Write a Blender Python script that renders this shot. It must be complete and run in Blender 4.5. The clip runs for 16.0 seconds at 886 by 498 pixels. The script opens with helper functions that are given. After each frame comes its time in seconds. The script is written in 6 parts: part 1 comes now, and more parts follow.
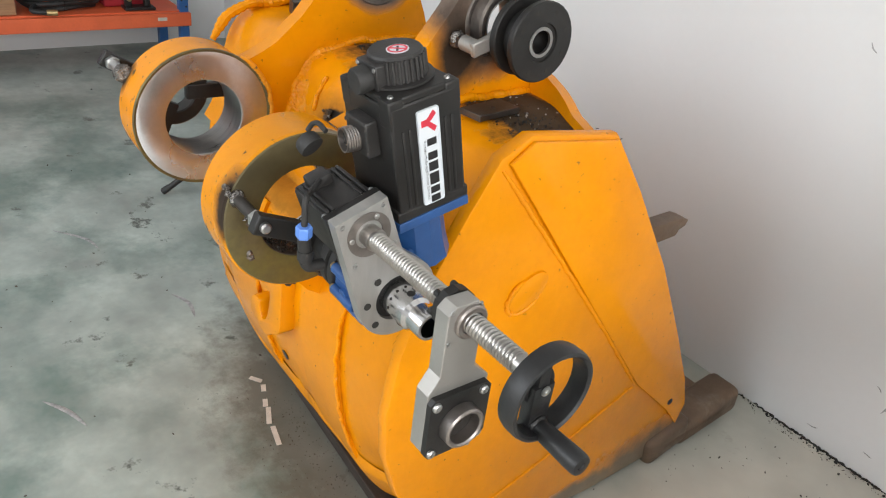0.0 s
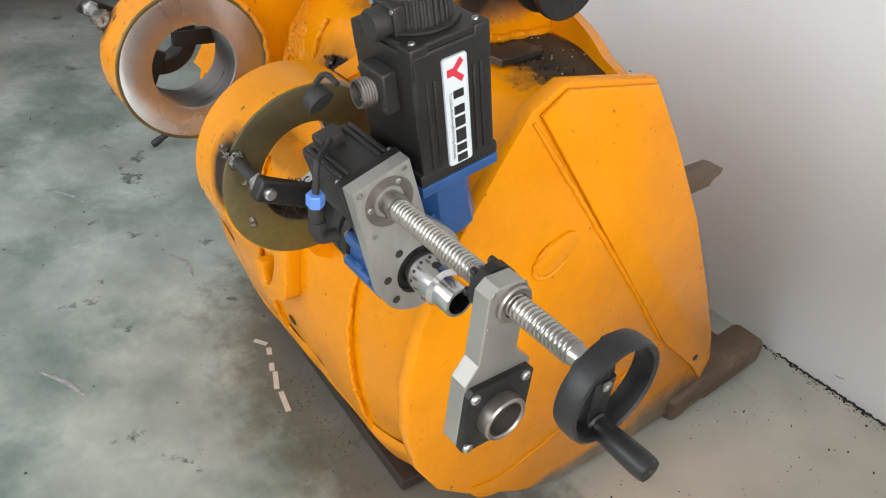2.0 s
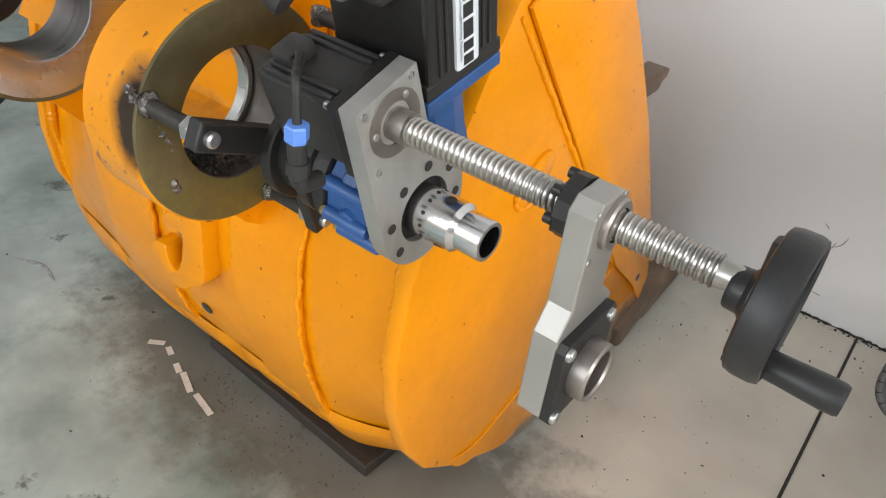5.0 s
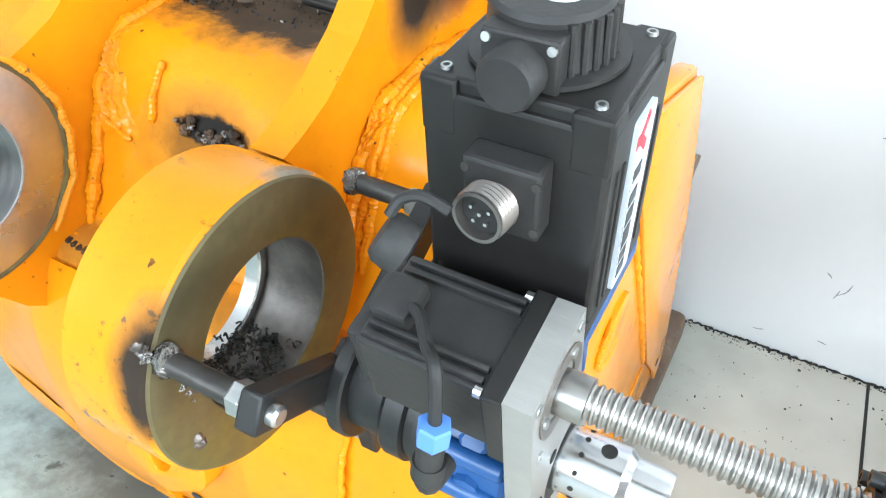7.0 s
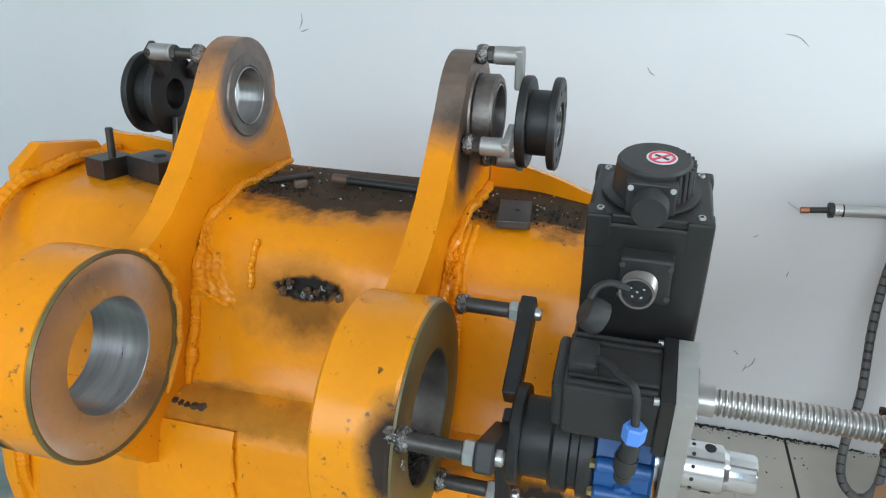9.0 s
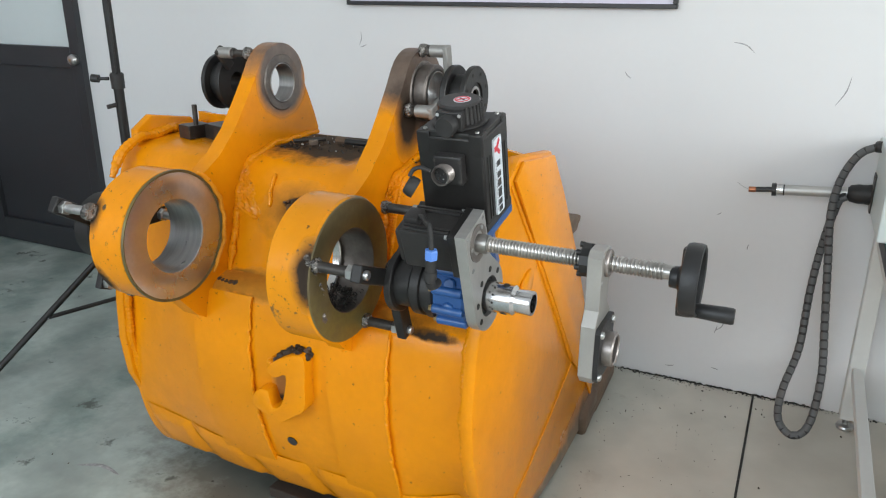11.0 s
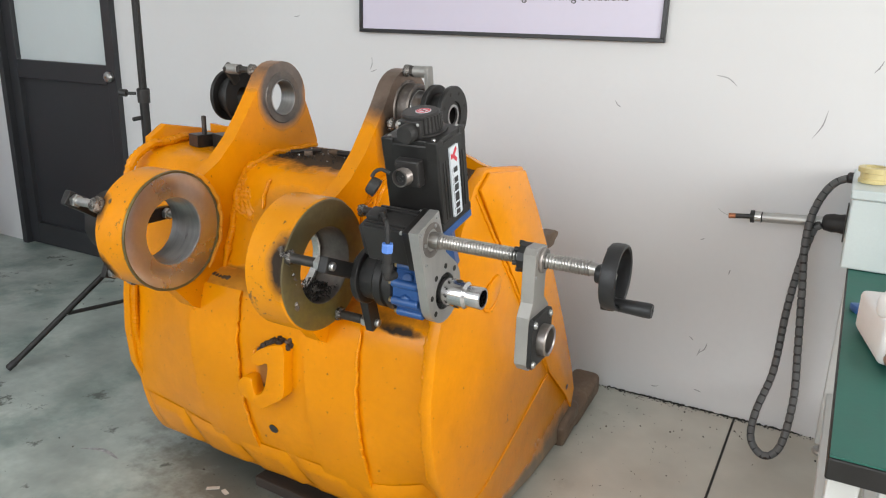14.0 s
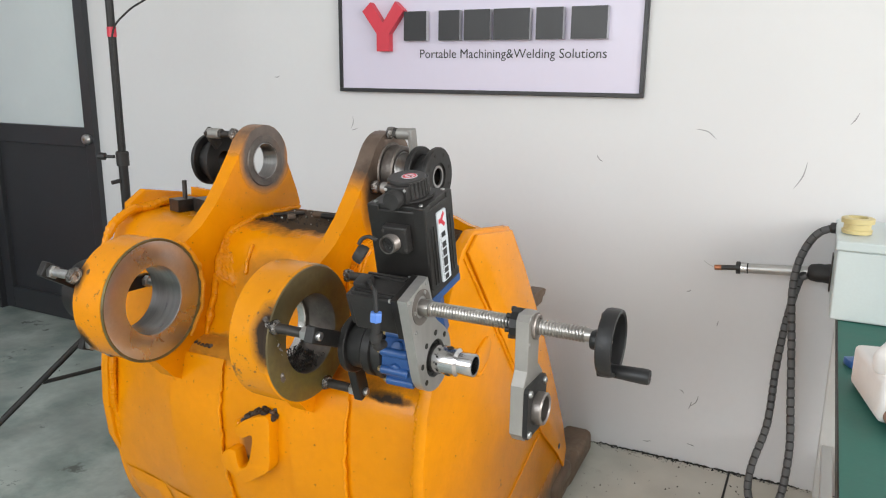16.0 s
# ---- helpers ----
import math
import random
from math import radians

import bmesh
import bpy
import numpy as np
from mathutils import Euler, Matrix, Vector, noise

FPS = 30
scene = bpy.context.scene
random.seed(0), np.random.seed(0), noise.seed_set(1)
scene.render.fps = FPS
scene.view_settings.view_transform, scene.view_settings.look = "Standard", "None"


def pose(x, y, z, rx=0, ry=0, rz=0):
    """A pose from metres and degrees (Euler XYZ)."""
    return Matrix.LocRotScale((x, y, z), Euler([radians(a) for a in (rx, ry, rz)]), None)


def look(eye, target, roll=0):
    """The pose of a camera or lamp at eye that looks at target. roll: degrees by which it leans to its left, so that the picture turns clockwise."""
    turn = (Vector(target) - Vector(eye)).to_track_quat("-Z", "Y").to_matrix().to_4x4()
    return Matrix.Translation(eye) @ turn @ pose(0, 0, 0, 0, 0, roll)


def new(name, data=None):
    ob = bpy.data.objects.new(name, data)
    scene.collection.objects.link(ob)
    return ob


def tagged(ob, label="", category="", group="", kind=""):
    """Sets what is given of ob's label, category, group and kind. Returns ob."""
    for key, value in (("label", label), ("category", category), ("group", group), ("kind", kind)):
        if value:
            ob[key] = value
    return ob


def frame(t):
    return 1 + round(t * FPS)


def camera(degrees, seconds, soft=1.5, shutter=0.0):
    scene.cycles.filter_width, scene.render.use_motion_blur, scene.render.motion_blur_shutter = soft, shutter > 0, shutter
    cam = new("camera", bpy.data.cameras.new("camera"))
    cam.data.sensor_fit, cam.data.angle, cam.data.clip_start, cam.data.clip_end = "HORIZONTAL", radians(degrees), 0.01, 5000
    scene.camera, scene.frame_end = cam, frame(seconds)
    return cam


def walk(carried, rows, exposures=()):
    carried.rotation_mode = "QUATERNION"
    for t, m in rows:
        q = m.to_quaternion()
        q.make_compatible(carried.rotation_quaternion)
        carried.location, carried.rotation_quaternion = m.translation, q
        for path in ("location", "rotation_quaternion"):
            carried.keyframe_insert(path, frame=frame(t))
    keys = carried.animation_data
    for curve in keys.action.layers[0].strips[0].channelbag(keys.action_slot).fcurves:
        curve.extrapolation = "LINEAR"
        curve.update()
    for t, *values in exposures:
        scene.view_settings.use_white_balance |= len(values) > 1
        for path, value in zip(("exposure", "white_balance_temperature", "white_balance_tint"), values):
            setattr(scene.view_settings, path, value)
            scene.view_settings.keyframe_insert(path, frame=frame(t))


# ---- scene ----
cam = camera(61.2, 16.0, 1.15)
PATH = [
    (0, (1.661, -1.88, 1.386), (0.327, -0.764, 0.398), 7.5),
    (0.5, (1.653, -1.878, 1.383), (0.333, -0.765, 0.374), 7.5),
    (1, (1.637, -1.87, 1.378), (0.332, -0.766, 0.34), 7.3),
    (1.5, (1.6, -1.856, 1.366), (0.317, -0.762, 0.291), 7.1),
    (2, (1.551, -1.844, 1.353), (0.299, -0.757, 0.235), 6.8),
    (2.5, (1.501, -1.83, 1.337), (0.289, -0.734, 0.183), 6.5),
    (3, (1.456, -1.831, 1.321), (0.297, -0.711, 0.137), 6.1),
    (3.2, (1.436, -1.834, 1.314), (0.305, -0.695, 0.12), 6.0),
    (5.3, (1.297, -1.873, 1.205), (0.402, -0.513, 0.044), 6.8),
    (5.5, (1.268, -1.855, 1.21), (0.38, -0.491, 0.048), 6.7),
    (6, (1.182, -1.809, 1.238), (0.319, -0.416, 0.09), 6.5),
    (6.5, (1.106, -1.765, 1.239), (0.291, -0.334, 0.105), 5.7),
    (7, (1.035, -1.756, 1.239), (0.3, -0.259, 0.135), 4.7),
    (7.5, (0.875, -1.796, 1.248), (0.268, -0.217, 0.182), 3.1),
    (8, (0.737, -1.864, 1.291), (0.313, -0.166, 0.323), 2.3),
    (8.5, (0.756, -1.94, 1.305), (0.336, -0.158, 0.5), 1.8),
    (9, (0.883, -2.084, 1.309), (0.394, -0.285, 0.583), 1.5),
    (9.5, (0.989, -2.209, 1.306), (0.417, -0.422, 0.614), 1.1),
    (10, (1.106, -2.344, 1.297), (0.446, -0.579, 0.627), 1.1),
    (10.2, (1.171, -2.413, 1.312), (0.475, -0.667, 0.629), 0.5),
    (12.3, (1.574, -2.496, 1.296), (0.665, -0.827, 0.671), 1.8),
    (12.5, (1.571, -2.497, 1.294), (0.662, -0.828, 0.671), 1.8),
    (13, (1.578, -2.515, 1.291), (0.664, -0.846, 0.675), 1.7),
    (13.5, (1.583, -2.534, 1.289), (0.67, -0.859, 0.686), 1.7),
    (14, (1.586, -2.539, 1.29), (0.676, -0.855, 0.711), 1.6),
    (14.5, (1.586, -2.544, 1.299), (0.679, -0.847, 0.755), 1.3),
    (15, (1.578, -2.536, 1.307), (0.677, -0.824, 0.8), 1.1),
    (15.5, (1.568, -2.526, 1.309), (0.674, -0.801, 0.836), 0.8),
    (16, (1.557, -2.516, 1.313), (0.674, -0.78, 0.86), 0.6),
]
walk(cam, [(t, look(eye, target, roll)) for t, eye, target, roll in PATH],
     [(0.0, 0.18, 6500, 10), (3.0, 0.18, 6500, 10), (5.5, 0.1, 6500, 10), (6.0, 0.05, 6450, 9), (6.5, 0.6, 6050, 4), (7.3, 1.25, 5550, 1), (8.1, 1.15, 5100, -7), (8.6, 0.35, 4900, -9), (9.0, 0.1, 5700, 2), (10.0, -0.02, 6000, 5), (12.5, 0.0, 6400, 9), (16.0, 0.03, 6500, 10)])

# ---- world and light ----
world = bpy.data.worlds.new("world")
scene.world = world
world.use_nodes = True
wn = world.node_tree
sky = wn.nodes.new("ShaderNodeTexSky")
sky.sky_type = 'NISHITA'
sky.sun_disc = False
sky.sun_elevation = radians(42)
sky.sun_rotation = radians(200)
wn.nodes["Background"].inputs[1].default_value = 0.12
wn.links.new(sky.outputs[0], wn.nodes["Background"].inputs[0])


def area_lamp(name, eye, target, sx, sy, watts, colour):
    d = bpy.data.lights.new(name, 'AREA')
    d.shape = 'RECTANGLE'
    d.size, d.size_y, d.energy, d.color = sx, sy, watts, colour
    ob = new(name, d)
    ob.matrix_world = look(eye, target)
    return ob


area_lamp("daylight_gate", (-0.1, -5.4, 2.2), (-0.1, 0, 1.0), 4.2, 1.9, 106, (0.93, 0.97, 1.0))
area_lamp("daylight_side", (4.9, -2.6, 1.9), (0, -1.6, 0.8), 3.0, 1.6, 132, (1.0, 0.985, 0.96))


# ---- materials ----
def mat(name, base, rough=0.5, metal=0.0, vary=0.12, scale=6.0, fine=90.0, bump=0.1, spots=None, spot_col=(0.03, 0.03, 0.03), spot_scale=12.0, second=None, second_at=0.55, streak=None, coat=0.0, spec=0.5, smear=None, flakes=0.68):
    """Procedural surface: base colour with large and fine variation, optional second tone in patches, dark spots and relief."""
    m = bpy.data.materials.new(name)
    m.use_nodes = True
    nt = m.node_tree
    b = nt.nodes["Principled BSDF"]
    L = nt.links.new
    tc = nt.nodes.new("ShaderNodeTexCoord")
    src = tc.outputs["Object"]
    if streak:
        mp = nt.nodes.new("ShaderNodeMapping")
        mp.inputs["Scale"].default_value = streak
        L(src, mp.inputs[0])
        src = mp.outputs[0]

    def noise_node(s, detail=4.0, rgh=0.55):
        n = nt.nodes.new("ShaderNodeTexNoise")
        n.inputs["Scale"].default_value = s
        n.inputs["Detail"].default_value = detail
        n.inputs["Roughness"].default_value = rgh
        L(src, n.inputs["Vector"])
        return n

    def ramp(fac, a, c):
        r = nt.nodes.new("ShaderNodeMapRange")
        r.inputs["From Min"].default_value, r.inputs["From Max"].default_value = a, c
        L(fac, r.inputs["Value"])
        return r.outputs[0]

    def mix(fac, c1, c2):
        x = nt.nodes.new("ShaderNodeMix")
        x.data_type = 'RGBA'
        if isinstance(fac, float):
            x.inputs["Factor"].default_value = fac
        else:
            L(fac, x.inputs["Factor"])
        for s, c in ((x.inputs[6], c1), (x.inputs[7], c2)):
            if isinstance(c, tuple):
                s.default_value = (*c, 1)
            else:
                L(c, s)
        return x.outputs[2]

    big, small = noise_node(scale), noise_node(fine, 3.0)
    lo = tuple(c * (1 - vary) for c in base)
    hi = tuple(min(1, c * (1 + vary)) for c in base)
    col = mix(ramp(big.outputs[0], 0.3, 0.7), lo, hi)
    if second:
        p = noise_node(scale * 0.45, 6.0, 0.62)
        col = mix(ramp(p.outputs[0], second_at, second_at + 0.14), col, second)
    if smear:
        sm = noise_node(scale * 2.3, 8.0, 0.72)
        amount = nt.nodes.new("ShaderNodeMath")
        amount.operation = 'MULTIPLY'
        amount.inputs[1].default_value = 0.4
        L(ramp(sm.outputs[0], 0.50, 0.72), amount.inputs[0])
        col = mix(amount.outputs[0], col, smear)
        chip = noise_node(95.0, 2.0, 0.5)
        col = mix(ramp(chip.outputs[0], 0.735, 0.76), col, (0.05, 0.03, 0.015))
        flake, where = noise_node(60.0, 5.0, 0.68), noise_node(9.0, 2.0, 0.5)
        both = nt.nodes.new("ShaderNodeMath")
        both.operation = 'MULTIPLY'
        L(ramp(flake.outputs[0], flakes, flakes + 0.035), both.inputs[0])
        L(ramp(where.outputs[0], 0.50, 0.56), both.inputs[1])
        col = mix(both.outputs[0], col, (0.10, 0.065, 0.035))
    dark = mix(ramp(small.outputs[0], 0.35, 0.75), col, tuple(c * (1 - vary * 0.9) for c in base))
    col = mix(0.45, col, dark)
    rg = nt.nodes.new("ShaderNodeMapRange")
    rg.inputs["To Min"].default_value, rg.inputs["To Max"].default_value = max(0.03, rough - 0.09), min(1, rough + 0.12)
    L(big.outputs[0], rg.inputs["Value"])
    rout = rg.outputs[0]
    if spots:
        n = noise_node(spot_scale, 5.0, 0.7)
        col = mix(ramp(n.outputs[0], spots, spots + 0.05), col, spot_col)
    L(col, b.inputs["Base Color"])
    L(rout, b.inputs["Roughness"])
    b.inputs["Metallic"].default_value = metal
    b.inputs["Specular IOR Level"].default_value = spec
    b.inputs["Coat Weight"].default_value = coat
    b.inputs["Coat Roughness"].default_value = 0.25
    if bump:
        bp = nt.nodes.new("ShaderNodeBump")
        bp.inputs["Strength"].default_value = bump
        bp.inputs["Distance"].default_value = 0.004
        ad = nt.nodes.new("ShaderNodeMath")
        ad.operation = 'MULTIPLY_ADD'
        ad.inputs[1].default_value = 0.35
        L(small.outputs[0], ad.inputs[0])
        mid = noise_node(scale * 4, 4.0)
        L(mid.outputs[0], ad.inputs[2])
        L(ad.outputs[0], bp.inputs["Height"])
        L(bp.outputs[0], b.inputs["Normal"])
    return m


YELLOW = mat("yellow_paint", (0.79, 0.280, 0.001), 0.20, vary=0.08, scale=5, fine=70, bump=0.22, spots=0.70, spot_col=(0.10, 0.05, 0.015), spot_scale=26, spec=0.26, smear=(0.66, 0.215, 0.002))
YELLOW_OLD = mat("yellow_paint_faded", (0.76, 0.285, 0.003), 0.45, vary=0.16, scale=9, fine=80, bump=0.2, spots=0.66, spot_col=(0.07, 0.055, 0.04), spot_scale=30)
GRIME = mat("oily_grime", (0.075, 0.052, 0.035), 0.5, vary=0.6, scale=22, fine=160, bump=0.8, second=(0.45, 0.17, 0.012), second_at=0.56)
SCORCH = mat("scorched_paint", (0.035, 0.024, 0.015), 0.65, vary=0.6, scale=30, fine=140, bump=0.8, second=(0.16, 0.075, 0.02), second_at=0.5)
WELD = mat("weld_metal", (0.24, 0.225, 0.21), 0.25, 0.9, vary=0.6, scale=60, fine=200, bump=0.9, second=(0.10, 0.08, 0.07))
BURNT = mat("burnt_steel", (0.17, 0.15, 0.135), 0.42, 0.75, vary=0.4, scale=18, fine=120, bump=0.25, second=(0.22, 0.16, 0.12))
OLIVE = mat("machined_face_olive", (0.13, 0.105, 0.05), 0.45, 0.4, vary=0.35, scale=11, fine=90, bump=0.08, second=(0.17, 0.14, 0.04), second_at=0.5)
TURNED = mat("turned_steel", (0.51, 0.525, 0.545), 0.28, 0.92, vary=0.16, scale=9, fine=120, bump=0.05, second=(0.38, 0.34, 0.325), second_at=0.57)
turning = TURNED.node_tree.nodes.new("ShaderNodeTangent")
turning.direction_type, turning.axis = 'RADIAL', 'X'
TURNED.node_tree.links.new(turning.outputs[0], TURNED.node_tree.nodes["Principled BSDF"].inputs["Tangent"])
TURNED.node_tree.nodes["Principled BSDF"].inputs["Anisotropic"].default_value = 0.85
BORE = mat("bored_steel", (0.40, 0.39, 0.38), 0.3, 0.92, vary=0.2, scale=8, fine=60, bump=0.08, streak=(14, 1, 1))
STEEL = mat("bright_steel", (0.62, 0.61, 0.60), 0.22, 1.0, vary=0.12, scale=14, fine=120, bump=0.04)
CHROME = mat("polished_spindle", (0.60, 0.60, 0.61), 0.19, 1.0, vary=0.06, scale=12, fine=100, bump=0.02)
ALU = mat("aluminium_plate", (0.47, 0.46, 0.44), 0.42, 0.75, vary=0.08, scale=16, fine=220, bump=0.05, streak=(1, 6, 1))
ARMGREY = mat("anodised_arm", (0.37, 0.355, 0.33), 0.42, 0.6, vary=0.07, scale=16, fine=240, bump=0.04)
THREAD = mat("rolled_thread_steel", (0.40, 0.385, 0.365), 0.30, 1.0, vary=0.15, scale=30, fine=160, bump=0.05)
ALUDARK = mat("dull_aluminium", (0.36, 0.35, 0.33), 0.5, 0.7, vary=0.15, scale=18, fine=180, bump=0.08)
WHEELBLACK = mat("wheel_black", (0.012, 0.012, 0.0125), 0.42, vary=0.3, scale=20, fine=200, bump=0.12)
NOSE = mat("dull_turned_steel", (0.30, 0.27, 0.25), 0.36, 0.85, vary=0.25, scale=16, fine=120, bump=0.06)
ZINC = mat("zinc_bolt", (0.50, 0.50, 0.49), 0.32, 0.95, vary=0.2, scale=60, fine=200, bump=0.1)
DARKSTEEL = mat("dark_steel", (0.075, 0.068, 0.062), 0.42, 0.7, vary=0.35, scale=20, fine=140, bump=0.15)
BLACKOX = mat("black_oxide", (0.022, 0.021, 0.020), 0.45, 0.3, vary=0.3, scale=15, fine=120, bump=0.1)
BLACK = mat("black_anodised", (0.019, 0.0175, 0.0165), 0.38, 0.2, vary=0.25, scale=14, fine=160, bump=0.06)
PLASTIC = mat("black_plastic", (0.024, 0.022, 0.021), 0.45, vary=0.25, scale=20, fine=200, bump=0.12)
RUBBER = mat("black_rubber", (0.022, 0.021, 0.020), 0.6, vary=0.3, scale=20, fine=160, bump=0.15)
BLUE = mat("blue_paint", (0.022, 0.085, 0.26), 0.34, vary=0.18, scale=18, fine=100, bump=0.15, coat=0.1)
BLUENUT = mat("blue_nylon", (0.11, 0.25, 0.68), 0.42, vary=0.08, scale=20, fine=100, bump=0.05)
BRASS = mat("brassy_bolt", (0.45, 0.33, 0.16), 0.35, 0.9, vary=0.2, scale=40, fine=150, bump=0.1)
COPPER = mat("copper", (0.42, 0.17, 0.09), 0.35, 0.9, vary=0.2, scale=40, fine=150, bump=0.05)
RUST = mat("rusty_worn_steel", (0.155, 0.105, 0.07), 0.55, 0.35, vary=0.35, scale=10, fine=90, bump=0.5, second=(0.27, 0.22, 0.18), second_at=0.52)
WHITEPAINT = mat("white_wall_paint", (0.70, 0.70, 0.70), 0.55, vary=0.025, scale=1.2, fine=40, bump=0.05)
CEIL = mat("ceiling_paint", (0.75, 0.75, 0.75), 0.8, vary=0.03, scale=1, fine=30, bump=0.03)
DOORGREY = mat("dark_grey_door", (0.030, 0.031, 0.034), 0.42, vary=0.12, scale=3, fine=60, bump=0.05)
FROST = mat("frosted_glass_film", (0.62, 0.68, 0.68), 0.35, vary=0.03, scale=2, fine=30, bump=0.02)
SIGNFACE = mat("sign_face", (0.66, 0.62, 0.74), 0.35, vary=0.02, scale=2, fine=40, bump=0.02)
SIGNBLACK = mat("sign_black", (0.018, 0.018, 0.02), 0.35, vary=0.1, scale=8, fine=60, bump=0.02)
SIGNRED = mat("sign_red", (0.62, 0.035, 0.06), 0.35, vary=0.06, scale=8, fine=60, bump=0.02)
SIGNGREY = mat("sign_grey_edge", (0.45, 0.45, 0.48), 0.4, vary=0.05, scale=8, fine=60, bump=0.02)
LABELWHITE = mat("label_white", (0.66, 0.70, 0.74), 0.4, vary=0.02, scale=10, fine=60, bump=0.02)
GREENMAT = mat("green_bench_mat", (0.016, 0.115, 0.085), 0.55, vary=0.14, scale=8, fine=120, bump=0.1, second=(0.03, 0.10, 0.08), second_at=0.62)
BENCHWHITE = mat("bench_frame_white", (0.66, 0.66, 0.63), 0.4, vary=0.05, scale=6, fine=60, bump=0.04)
BOXGREY = mat("control_box_grey", (0.56, 0.62, 0.61), 0.42, vary=0.04, scale=6, fine=160, bump=0.1)
FOAM = mat("white_foam", (0.82, 0.80, 0.78), 0.8, vary=0.05, scale=14, fine=200, bump=0.2)
TAPE = mat("yellowed_tape", (0.62, 0.52, 0.25), 0.4, vary=0.1, scale=20, fine=120, bump=0.05)
HOSE = mat("grey_hose", (0.10, 0.10, 0.10), 0.5, vary=0.2, scale=20, fine=120, bump=0.1)
ORANGE = mat("orange_rack_beam", (0.72, 0.13, 0.045), 0.45, vary=0.12, scale=6, fine=80, bump=0.08)
RACKBLUE = mat("rack_blue", (0.03, 0.12, 0.33), 0.45, vary=0.15, scale=10, fine=80, bump=0.08)
WOOD = mat("raw_wood", (0.33, 0.18, 0.09), 0.7, vary=0.3, scale=5, fine=60, bump=0.25, streak=(1, 1, 8))
DARKWOOD = mat("oily_timber", (0.04, 0.029, 0.022), 0.65, vary=0.4, scale=8, fine=90, bump=0.4, streak=(0.3, 2, 2))
REDPLASTIC = mat("red_plastic", (0.35, 0.02, 0.03), 0.4, vary=0.1, scale=10, fine=80, bump=0.05)
PAPER = mat("torn_tape", (0.62, 0.57, 0.50), 0.7, vary=0.15, scale=30, fine=150, bump=0.2)
MARK = mat("scuff_mark", (0.34, 0.34, 0.34), 0.7, vary=0.4, scale=60, fine=200, bump=0.1)
CRACKDARK = mat("joint_filler", (0.03, 0.028, 0.025), 0.8, vary=0.4, scale=20, fine=120, bump=0.2)
GRIT = mat("floor_grit", (0.085, 0.07, 0.055), 0.7, vary=0.5, scale=40, fine=150, bump=0.0)
ROCK = mat("pinkish_stone", (0.42, 0.26, 0.19), 0.6, vary=0.3, scale=20, fine=120, bump=0.3)


